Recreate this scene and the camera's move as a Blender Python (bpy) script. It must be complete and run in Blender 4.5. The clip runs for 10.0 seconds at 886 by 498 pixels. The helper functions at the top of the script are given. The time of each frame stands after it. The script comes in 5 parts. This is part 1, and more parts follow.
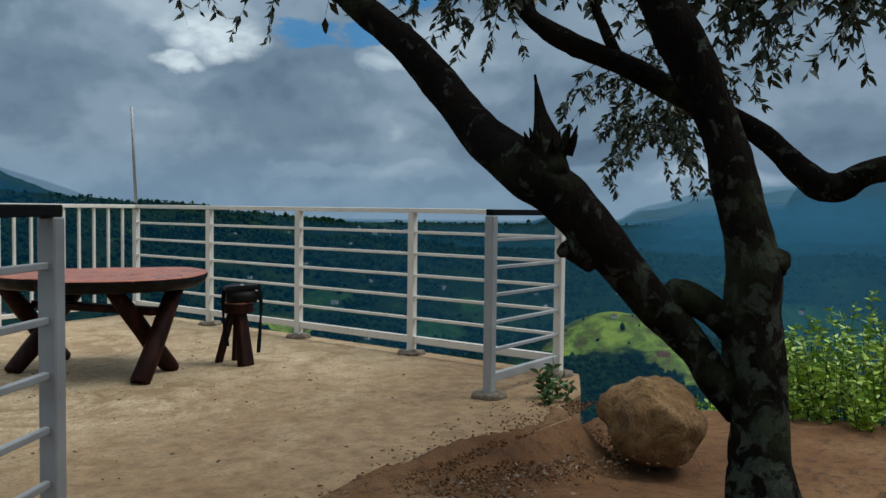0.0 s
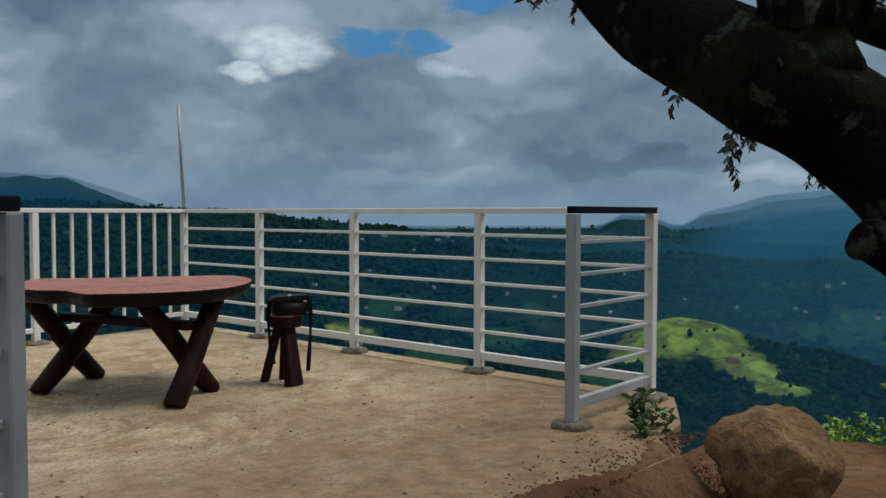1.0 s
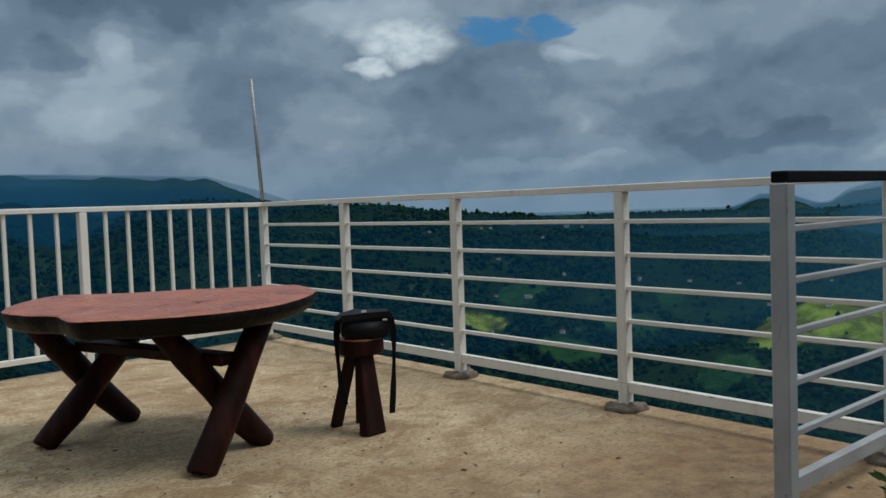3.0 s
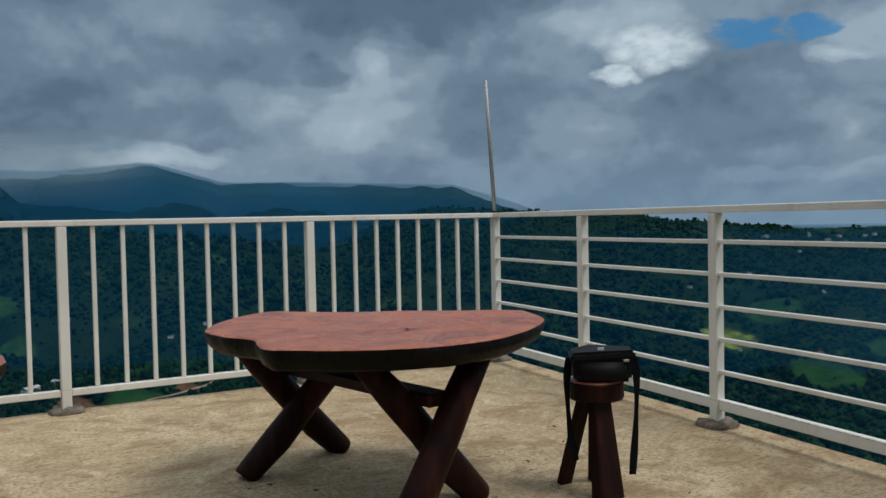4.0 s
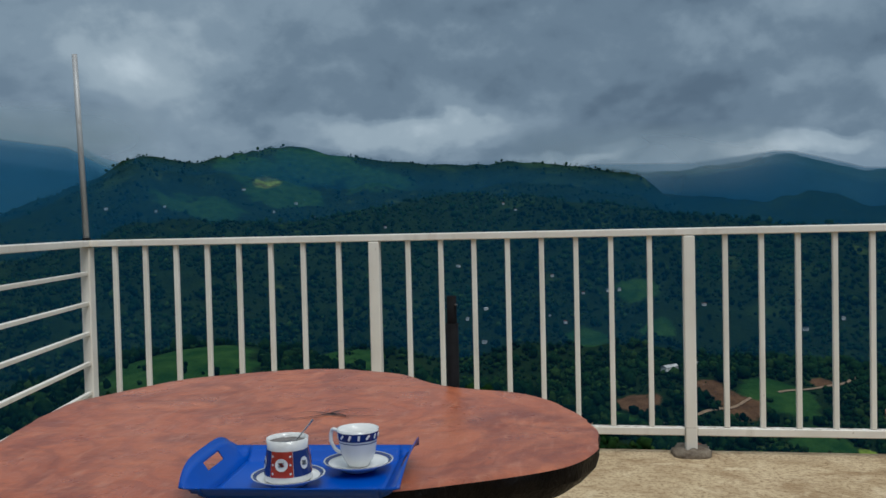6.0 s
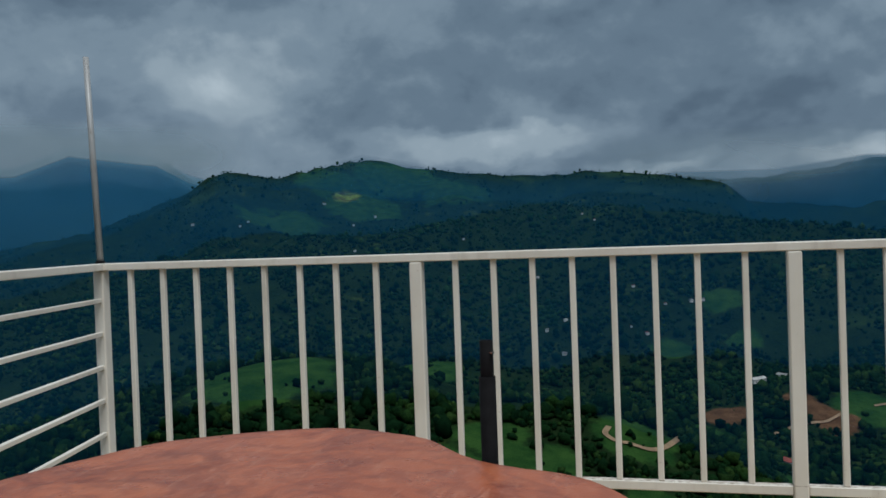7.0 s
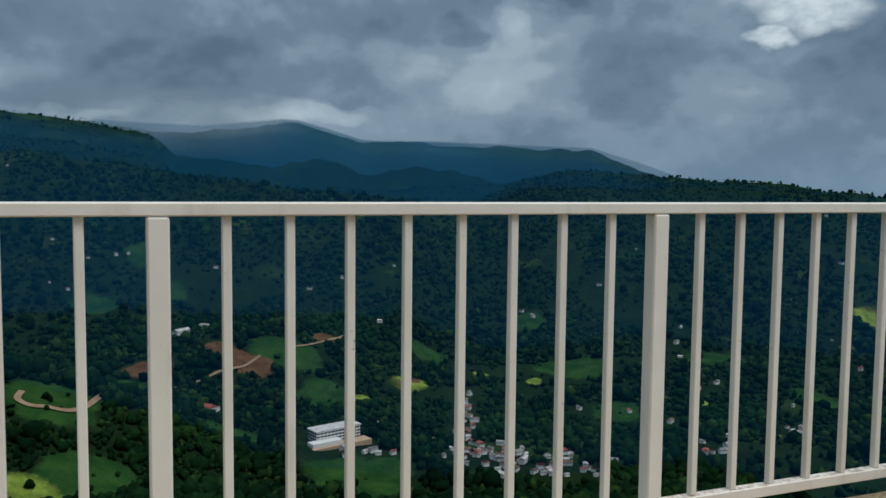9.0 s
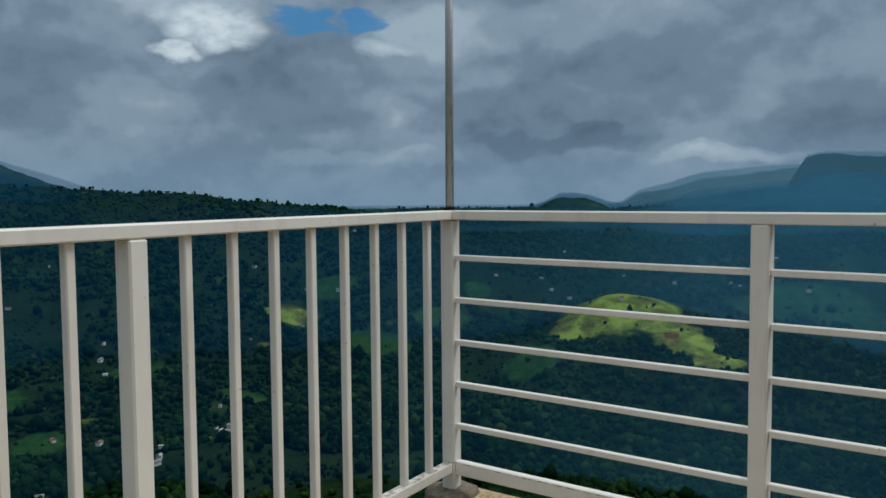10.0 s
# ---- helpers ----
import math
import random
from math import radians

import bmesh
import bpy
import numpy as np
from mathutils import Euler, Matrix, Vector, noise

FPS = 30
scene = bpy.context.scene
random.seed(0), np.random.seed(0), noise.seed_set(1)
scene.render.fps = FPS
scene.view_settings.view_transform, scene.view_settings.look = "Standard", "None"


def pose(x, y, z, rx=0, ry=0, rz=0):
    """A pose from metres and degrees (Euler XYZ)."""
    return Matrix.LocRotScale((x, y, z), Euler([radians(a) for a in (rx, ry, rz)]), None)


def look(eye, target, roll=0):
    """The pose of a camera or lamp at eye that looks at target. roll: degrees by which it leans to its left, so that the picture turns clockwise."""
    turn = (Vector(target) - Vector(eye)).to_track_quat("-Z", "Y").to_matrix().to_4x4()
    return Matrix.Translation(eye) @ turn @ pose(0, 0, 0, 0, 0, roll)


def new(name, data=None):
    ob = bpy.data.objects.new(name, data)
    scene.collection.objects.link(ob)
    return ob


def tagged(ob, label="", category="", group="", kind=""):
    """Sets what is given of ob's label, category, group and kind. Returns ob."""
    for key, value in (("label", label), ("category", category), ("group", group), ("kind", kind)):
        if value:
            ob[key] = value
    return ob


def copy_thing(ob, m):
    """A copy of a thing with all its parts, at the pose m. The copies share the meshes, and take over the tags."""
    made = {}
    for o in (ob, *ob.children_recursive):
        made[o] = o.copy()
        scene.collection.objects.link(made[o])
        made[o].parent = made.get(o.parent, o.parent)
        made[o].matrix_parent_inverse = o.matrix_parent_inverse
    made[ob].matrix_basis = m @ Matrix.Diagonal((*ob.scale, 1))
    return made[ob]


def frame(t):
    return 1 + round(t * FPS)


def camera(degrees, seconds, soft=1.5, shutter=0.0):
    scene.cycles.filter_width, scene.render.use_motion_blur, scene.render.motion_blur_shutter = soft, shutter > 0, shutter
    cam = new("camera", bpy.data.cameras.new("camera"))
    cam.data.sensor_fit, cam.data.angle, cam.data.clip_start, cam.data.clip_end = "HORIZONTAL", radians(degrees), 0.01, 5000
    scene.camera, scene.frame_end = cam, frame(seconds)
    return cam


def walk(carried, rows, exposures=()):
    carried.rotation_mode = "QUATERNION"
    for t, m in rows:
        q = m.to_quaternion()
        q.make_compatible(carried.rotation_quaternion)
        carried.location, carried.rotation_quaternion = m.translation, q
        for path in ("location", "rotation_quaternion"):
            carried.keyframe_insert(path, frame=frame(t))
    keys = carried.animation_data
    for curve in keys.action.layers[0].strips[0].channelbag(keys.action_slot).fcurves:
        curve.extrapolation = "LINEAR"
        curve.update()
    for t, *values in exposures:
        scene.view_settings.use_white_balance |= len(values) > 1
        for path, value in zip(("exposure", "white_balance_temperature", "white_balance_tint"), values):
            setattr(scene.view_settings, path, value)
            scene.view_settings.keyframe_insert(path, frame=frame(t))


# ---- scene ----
cam = camera(53.9, 10.0)
PATH = [
    (0, (-5.997, -7.219, 1.119), (-4.282, -6.194, 1.025), 0.7),
    (0.5, (-5.713, -6.994, 1.102), (-3.993, -5.975, 1.045), 0.3),
    (1, (-5.4, -6.8, 1.076), (-3.763, -5.654, 0.995), 0.1),
    (1.5, (-5.099, -6.585, 1.045), (-3.508, -5.378, 0.934), 0.6),
    (2, (-4.791, -6.369, 1.051), (-3.173, -5.199, 0.943), -0.2),
    (3.5, (-3.883, -5.695, 1.048), (-2.627, -4.141, 0.956), -2.1),
    (4, (-3.705, -5.44, 1.074), (-2.681, -3.723, 1.006), -1.2),
    (4.5, (-3.59, -5.15, 1.155), (-2.821, -3.304, 1.149), -2.4),
    (5, (-3.469, -4.892, 1.195), (-3.117, -2.924, 1.219), -2.3),
    (5.5, (-3.48, -4.65, 1.166), (-3.526, -2.651, 1.126), -0.9),
    (5.7, (-3.506, -4.548, 1.166), (-3.658, -2.555, 1.108), -0.9),
    (6.8, (-3.53, -3.898, 1.191), (-4.153, -1.998, 1.151), -2.5),
    (7, (-3.516, -3.733, 1.189), (-4.013, -1.796, 1.159), -2.1),
    (7.5, (-3.38, -3.375, 1.191), (-3.448, -1.377, 1.176), -1.8),
    (8, (-3.275, -3.04, 1.195), (-3.139, -1.045, 1.167), -0.1),
    (8.5, (-3.24, -2.682, 1.19), (-2.78, -0.737, 1.101), 1.2),
    (9, (-3.18, -2.33, 1.174), (-2.432, -0.482, 1.02), 0.6),
    (9.5, (-3.091, -2.004, 1.18), (-1.895, -0.409, 1.022), -0.0),
    (10, (-2.891, -1.707, 1.181), (-1.18, -0.678, 1.053), -0.5),
]
walk(cam, [(t, look(eye, target, roll)) for t, eye, target, roll in PATH], exposures=[(0, 0.53, 5800, 9), (2.2, 0.29, 5800, 9), (3.6, 0.36, 5800, 9), (5.6, 0.40, 5800, 9), (6.9, 0.20, 5800, 9), (7.6, 0.26, 5800, 9), (8.6, 0.38, 5800, 9), (10, 0.40, 5800, 9)])

# ---- world, sun ----
SUN_AZ, SUN_EL = -50.0, 58.0
world = bpy.data.worlds.new("world")
scene.world = world
world.use_nodes = True
wt = world.node_tree
wt.nodes.clear()


def wnode(kind, **kw):
    n = wt.nodes.new(kind)
    for k, v in kw.items():
        if k == "operation":
            n.operation = v
        elif k == "blend":
            n.blend_type = v
        elif k == "dims":
            n.noise_dimensions = v
    return n


def wlink(a, b):
    wt.links.new(a, b)


def wmath(op, a, b=None):
    n = wnode("ShaderNodeMath", operation=op)
    for i, v in enumerate((a, b)):
        if v is None:
            continue
        if isinstance(v, (int, float)):
            n.inputs[i].default_value = v
        else:
            wlink(v, n.inputs[i])
    return n.outputs[0]


def direction(az, el):
    a, e = radians(az), radians(el)
    return Vector((math.cos(a) * math.cos(e), math.sin(a) * math.cos(e), math.sin(e)))


sky = wnode("ShaderNodeTexSky")
sky.sky_type = "NISHITA"
sky.sun_disc = False
sky.sun_elevation = radians(SUN_EL)
sky.sun_rotation = radians(90 - SUN_AZ)
tc = wnode("ShaderNodeTexCoord")
sep = wnode("ShaderNodeSeparateXYZ")
wlink(tc.outputs["Generated"], sep.inputs[0])


def wramp(fac, stops):
    n = wnode("ShaderNodeValToRGB")
    els = n.color_ramp.elements
    while len(els) < len(stops):
        els.new(0.5)
    for e, (p, c) in zip(els, stops):
        e.position = p
        e.color = (*c, 1) if len(c) == 3 else (c[0], c[0], c[0], 1)
    n.color_ramp.interpolation = "EASE"
    wlink(fac, n.inputs[0])
    return n.outputs[0]


def wmix(fac, a, b, blend="MIX"):
    n = wnode("ShaderNodeMixRGB", blend=blend)
    for i, v in enumerate((fac, a, b)):
        if isinstance(v, (int, float)):
            n.inputs[i].default_value = v
        elif isinstance(v, tuple):
            n.inputs[i].default_value = (*v, 1)
        else:
            wlink(v, n.inputs[i])
    return n.outputs[0]


az_deg = wmath("MULTIPLY", wmath("ARCTAN2", sep.outputs[1], sep.outputs[0]), 57.29578)
el_deg = wmath("MULTIPLY", wmath("ARCSINE", sep.outputs[2]), 57.29578)


def flat_noise(scale, detail, rough, warp=0.3, seed=0.0, lift=0.0, squash=1.7, of=None):
    """Noise over the bowl of the sky, scale in lumps a degree; lift reads it that many degrees higher."""
    a, e = of or (az_deg, el_deg)
    at = wnode("ShaderNodeCombineXYZ")
    wlink(a, at.inputs[0])
    wlink(wmath("MULTIPLY", wmath("ADD", e, lift), squash), at.inputs[1])
    at.inputs[2].default_value = seed
    n = wnode("ShaderNodeTexNoise", dims="3D")
    n.inputs["Scale"].default_value = scale
    n.inputs["Detail"].default_value = detail
    n.inputs["Roughness"].default_value = rough
    n.inputs["Distortion"].default_value = warp
    wlink(at.outputs[0], n.inputs["Vector"])
    return n.outputs["Fac"]


def swung(v, amount):
    return wmath("MULTIPLY", wmath("SUBTRACT", v, 0.5), amount)


# the outlines of the clouds are frayed by a common warp
AZ = wmath("ADD", az_deg, swung(flat_noise(0.15, 7, 0.47, 0.0, 3.0, 0.0, 1.4), 9.0))
EL = wmath("ADD", el_deg, swung(flat_noise(0.18, 7, 0.47, 0.0, 11.0, 0.0, 1.4), 5.0))
# and finer for the crisp heaps
AZF = wmath("ADD", az_deg, swung(flat_noise(0.42, 6, 0.5, 0.0, 5.0), 3.0))
ELF = wmath("ADD", el_deg, swung(flat_noise(0.42, 6, 0.5, 0.0, 17.0), 2.0))


def oval(az, el, wide, high, crisp=False):
    """1 at a bearing and height angle, 0 at the rim of an oval, below 0 outside."""
    u = wmath("DIVIDE", wmath("SUBTRACT", AZF if crisp else AZ, az), wide)
    v = wmath("DIVIDE", wmath("SUBTRACT", ELF if crisp else EL, el), high)
    return wmath("SUBTRACT", 1.0, wmath("ADD", wmath("MULTIPLY", u, u), wmath("MULTIPLY", v, v)))


def soft(v, top):
    n = wnode("ShaderNodeMapRange")
    n.interpolation_type = "SMOOTHSTEP"
    n.inputs[1].default_value, n.inputs[2].default_value = 0.0, top
    wlink(v, n.inputs[0])
    return n.outputs[0]


heaps = flat_noise(0.105, 8, 0.50, 0.1, 1.0, 0.0, 1.35)
dens = wmath("ADD", 0.503, swung(heaps, 0.30))
# heaps catch the light on their upper sides
dens = wmath("ADD", dens, wmath("MULTIPLY", wmath("SUBTRACT", heaps, flat_noise(0.105, 8, 0.50, 0.1, 1.0, 1.0, 1.35)), 0.34))
dens = wmath("ADD", dens, swung(flat_noise(0.055, 3, 0.5, 0.2, 23.0), 0.10))
# dark bodies: bearing, height angle, half breadth, half height, depth
DARK = [(93, 11.2, 20, 5.4, 0.075), (83.5, 6.9, 8.5, 2.7, 0.07), (125, 15, 6, 2.4, 0.06), (60, 13.8, 12, 2.7, 0.10), (67.3, 9.2, 1.8, 1.5, 0.07),
        (56, 7.0, 6.0, 3.0, 0.055), (41, 6.2, 6.5, 2.7, 0.06), (28, 4.9, 5.5, 2.2, 0.06), (19, 8.0, 6.0, 2.6, 0.045), (22.5, 3.4, 7.0, 0.9, 0.09), (6, 4.2, 5, 2.4, 0.06)]
for a, e, w, h, v in DARK:
    dens = wmath("SUBTRACT", dens, wmath("MULTIPLY", soft(oval(a, e, w, h), 1.0), v * 1.15))
PALE = [(117, 10.2, 5.5, 3.2, 0.10), (102, 5.7, 10, 1.7, 0.13), (90.5, 3.9, 5, 0.8, 0.11), (77, 4.3, 5.5, 1.1, 0.14), (63.3, 10.2, 2.2, 2.6, 0.11), (66, 6.8, 4.2, 3.0, 0.09),
        (71.5, 7.8, 3.2, 2.2, 0.07), (32.5, 5.6, 2.6, 1.0, 0.05), (13, 2.2, 6, 0.9, 0.13), (47.5, 12.6, 5.5, 2.6, 0.14), (30, 10.8, 8, 2.4, 0.09), (36, 2.3, 9, 0.6, 0.05), (34.8, 9.5, 3.4, 0.9, 0.13)]
for a, e, w, h, v in PALE:
    dens = wmath("ADD", dens, wmath("MULTIPLY", soft(oval(a, e, w, h), 1.25), v * 1.2))
cloud = wramp(dens, [(0.28, (0.060, 0.083, 0.108)), (0.38, (0.088, 0.117, 0.149)), (0.46, (0.125, 0.160, 0.194)), (0.53, (0.180, 0.218, 0.250)), (0.61, (0.265, 0.300, 0.322)), (0.74, (0.42, 0.445, 0.45))])
# the white head of a cloud above the gap
head = wmath("MAXIMUM", oval(45.6, 10.5, 3.9, 1.75, True), oval(47.4, 9.0, 1.9, 0.9, True))
cloud = wmix(wmath("MULTIPLY", soft(head, 0.9), 0.9), cloud, wramp(flat_noise(0.5, 6, 0.55, 0.2, 7.0), [(0.30, (0.34, 0.37, 0.385)), (0.62, (0.53, 0.54, 0.52))]))
# paler and bluer towards the horizon
low = wnode("ShaderNodeMapRange")
low.inputs[1].default_value, low.inputs[2].default_value = -0.02, 0.075
low.inputs[3].default_value, low.inputs[4].default_value = 0.7, 0.0
wlink(sep.outputs[2], low.inputs[0])
cloud = wmix(low.outputs[0], cloud, (0.135, 0.195, 0.25))
# the bright overcast high above the terrace
high = wnode("ShaderNodeMapRange")
high.inputs[1].default_value, high.inputs[2].default_value = 0.35, 0.95
high.inputs[3].default_value, high.inputs[4].default_value = 0.0, 1.0
wlink(sep.outputs[2], high.inputs[0])
cloud = wmix(high.outputs[0], cloud, (0.74, 0.73, 0.70))
gap = wmath("MAXIMUM", wmath("MAXIMUM", oval(39.6, 10.9, 2.6, 1.0, True), oval(36.0, 11.0, 2.2, 0.6, True)), oval(32.6, 13.6, 2.6, 1.5, True))
hole = wmath("MULTIPLY", soft(wmath("ADD", gap, swung(flat_noise(0.6, 7, 0.62, 0.4, 31.0, 0.0, 3.2), 1.6)), 0.8), 0.85)
skyc = wmix(1.0, sky.outputs[0], (0.018, 0.042, 0.056), "MULTIPLY")
cloud = wmix(1.0, cloud, (0.955, 1.0, 0.998), "MULTIPLY")
final = wmix(hole, cloud, skyc)
bg = wnode("ShaderNodeBackground")
bg.inputs["Strength"].default_value = 1.0
wlink(final, bg.inputs[0])
wout = wnode("ShaderNodeOutputWorld")
wlink(bg.outputs[0], wout.inputs[0])

sun = new("sun", bpy.data.lights.new("sun", "SUN"))
sun.data.energy = 1.35
sun.data.angle = radians(25)
sun.data.color = (1.0, 0.93, 0.82)
sun.matrix_world = look(direction(SUN_AZ, SUN_EL) * 50, (0, 0, 0))


# ---- materials ----
class Mat:
    """A small builder of node materials in object or world space."""

    def __init__(self, name, rough=0.6, metal=0.0, spec=0.5):
        self.m = bpy.data.materials.new(name)
        self.m.use_nodes = True
        self.t = self.m.node_tree
        self.b = self.t.nodes["Principled BSDF"]
        self.b.inputs["Roughness"].default_value = rough
        self.b.inputs["Metallic"].default_value = metal
        self.b.inputs["Specular IOR Level"].default_value = spec
        self.geo = self.t.nodes.new("ShaderNodeNewGeometry")
        self.tc = self.t.nodes.new("ShaderNodeTexCoord")

    def link(self, a, b):
        self.t.links.new(a, b)

    def noise(self, scale, detail=4, rough=0.55, stretch=(1, 1, 1), warp=0.0, space="world"):
        mp = self.t.nodes.new("ShaderNodeMapping")
        mp.inputs["Scale"].default_value = stretch
        self.link(self.geo.outputs["Position"] if space == "world" else self.tc.outputs["Object"], mp.inputs[0])
        n = self.t.nodes.new("ShaderNodeTexNoise")
        n.inputs["Scale"].default_value = scale
        n.inputs["Detail"].default_value = detail
        n.inputs["Roughness"].default_value = rough
        n.inputs["Distortion"].default_value = warp
        self.link(mp.outputs[0], n.inputs["Vector"])
        return n.outputs["Fac"]

    def voronoi(self, scale, feature="F1", space="world"):
        n = self.t.nodes.new("ShaderNodeTexVoronoi")
        n.feature = feature
        n.inputs["Scale"].default_value = scale
        self.link(self.geo.outputs["Position"] if space == "world" else self.tc.outputs["Object"], n.inputs["Vector"])
        return n.outputs["Distance"]

    def ramp(self, fac, stops):
        n = self.t.nodes.new("ShaderNodeValToRGB")
        els = n.color_ramp.elements
        while len(els) < len(stops):
            els.new(0.5)
        for e, (p, c) in zip(els, stops):
            e.position = p
            e.color = (*c, 1) if isinstance(c, tuple) else (c, c, c, 1)
        self.link(fac, n.inputs[0])
        return n.outputs[0]

    def mix(self, fac, a, b, blend="MIX"):
        n = self.t.nodes.new("ShaderNodeMixRGB")
        n.blend_type = blend
        for i, v in enumerate((fac, a, b)):
            if isinstance(v, (int, float)):
                n.inputs[i].default_value = v
            elif isinstance(v, tuple):
                n.inputs[i].default_value = (*v, 1)
            else:
                self.link(v, n.inputs[i])
        return n.outputs[0]

    def math(self, op, a, b=0.0):
        n = self.t.nodes.new("ShaderNodeMath")
        n.operation = op
        for i, v in enumerate((a, b)):
            if isinstance(v, (int, float)):
                n.inputs[i].default_value = v
            else:
                self.link(v, n.inputs[i])
        return n.outputs[0]

    def color(self, c):
        if isinstance(c, tuple):
            self.b.inputs["Base Color"].default_value = (*c, 1)
        else:
            self.link(c, self.b.inputs["Base Color"])
        return self

    def rough(self, r):
        self.link(r, self.b.inputs["Roughness"])
        return self

    def bump(self, h, dist=0.01, strength=0.6):
        n = self.t.nodes.new("ShaderNodeBump")
        n.inputs["Distance"].default_value = dist
        n.inputs["Strength"].default_value = strength
        self.link(h, n.inputs["Height"])
        self.link(n.outputs[0], self.b.inputs["Normal"])
        return self

    def island(self):
        return self.geo.outputs["Random Per Island"]


def m_paint():
    k = Mat("cream_paint", 0.42)
    n = k.noise(3.0, 5)
    s = k.noise(38, 4, 0.7)
    c = k.mix(k.ramp(n, [(0.35, 0.0), (0.7, 1.0)]), (0.80, 0.76, 0.68), (0.71, 0.66, 0.58))
    c = k.mix(k.ramp(s, [(0.67, 0.0), (0.74, 0.8)]), c, (0.24, 0.16, 0.10))
    streak = k.noise(14, 4, 0.6, (1, 1, 0.12))
    c = k.mix(k.ramp(streak, [(0.55, 0.0), (0.8, 0.5)]), c, (0.46, 0.40, 0.32))
    sp = k.t.nodes.new("ShaderNodeSeparateXYZ")
    k.link(k.tc.outputs["Object"], sp.inputs[0])
    weld = k.math("ADD", k.math("MULTIPLY", k.math("ABSOLUTE", k.math("SUBTRACT", sp.outputs[2], 0.136)), -60.0), k.noise(30, 5, 0.7))
    c = k.mix(k.ramp(weld, [(0.36, 0.0), (0.56, 0.8)]), c, (0.20, 0.115, 0.06))
    k.color(c).bump(k.noise(60, 3), 0.001, 0.4)
    return k.m


def m_greypaint():
    k = Mat("grey_steel_paint", 0.5, 0.2)
    n = k.noise(5.0, 5)
    c = k.mix(k.ramp(n, [(0.35, 0.0), (0.7, 1.0)]), (0.42, 0.43, 0.43), (0.33, 0.33, 0.33))
    c = k.mix(k.ramp(k.noise(30, 4, 0.7, (1, 1, 0.3)), [(0.62, 0.0), (0.74, 0.8)]), c, (0.20, 0.16, 0.13))
    k.color(c).bump(k.noise(60, 3), 0.001, 0.4)
    return k.m


def m_concrete():
    k = Mat("worn_concrete", 0.85, 0, 0.3)
    a = k.noise(0.9, 5, 0.6, warp=0.6)
    b = k.noise(4.5, 6, 0.65, warp=0.8)
    f = k.noise(55, 4, 0.7)
    c = k.mix(k.ramp(a, [(0.3, 0.0), (0.7, 1.0)]), (0.42, 0.33, 0.215), (0.55, 0.45, 0.32))
    c = k.mix(k.ramp(b, [(0.50, 0.0), (0.68, 0.75)]), c, (0.34, 0.25, 0.155))
    c = k.mix(k.ramp(k.noise(2.0, 7, 0.7, warp=1.4), [(0.48, 0.0), (0.62, 0.8)]), c, (0.25, 0.165, 0.09))
    c = k.mix(k.ramp(f, [(0.38, 0.85), (0.5, 0.0)]), c, (0.22, 0.15, 0.085))
    c = k.mix(k.ramp(k.noise(17, 7, 0.75, (1, 2.2, 1), 0.8), [(0.53, 0.0), (0.62, 0.8)]), c, (0.20, 0.13, 0.07))
    c = k.mix(k.ramp(k.noise(7.5, 6, 0.7, warp=0.5), [(0.56, 0.0), (0.68, 0.5)]), c, (0.66, 0.57, 0.43))
    c = k.mix(k.ramp(k.voronoi(9.0), [(0.045, 0.8), (0.075, 0.0)]), c, (0.16, 0.105, 0.06))
    sp = k.t.nodes.new("ShaderNodeSeparateXYZ")
    k.link(k.geo.outputs["Position"], sp.inputs[0])
    # dark brown that grows towards the near opening, broken up by noise
    gateward = k.math("ADD", k.math("MULTIPLY", k.math("SUBTRACT", -2.9, sp.outputs[1]), 0.28), k.math("MULTIPLY", k.noise(1.6, 6, 0.62, warp=0.6), 1.0))
    c = k.mix(k.ramp(gateward, [(0.52, 0.0), (0.95, 0.8)]), c, k.mix(k.ramp(k.noise(9, 6, 0.7), [(0.4, 0.0), (0.62, 1.0)]), (0.30, 0.20, 0.115), (0.16, 0.10, 0.055)))
    k.color(k.mix(1.0, c, (1.05, 1.0, 0.88), "MULTIPLY"))
    h = k.math("ADD", k.math("MULTIPLY", b, 0.6), k.math("MULTIPLY", f, 0.25))
    k.bump(h, 0.016, 0.8)
    return k.m


def m_pad():
    k = Mat("rough_mortar", 0.9, 0, 0.2)
    n = k.noise(22, 5, 0.7)
    k.color(k.mix(k.ramp(n, [(0.35, 0.0), (0.65, 1.0)]), (0.13, 0.10, 0.075), (0.27, 0.225, 0.17)))
    k.bump(k.noise(70, 5, 0.7), 0.012, 0.9)
    return k.m


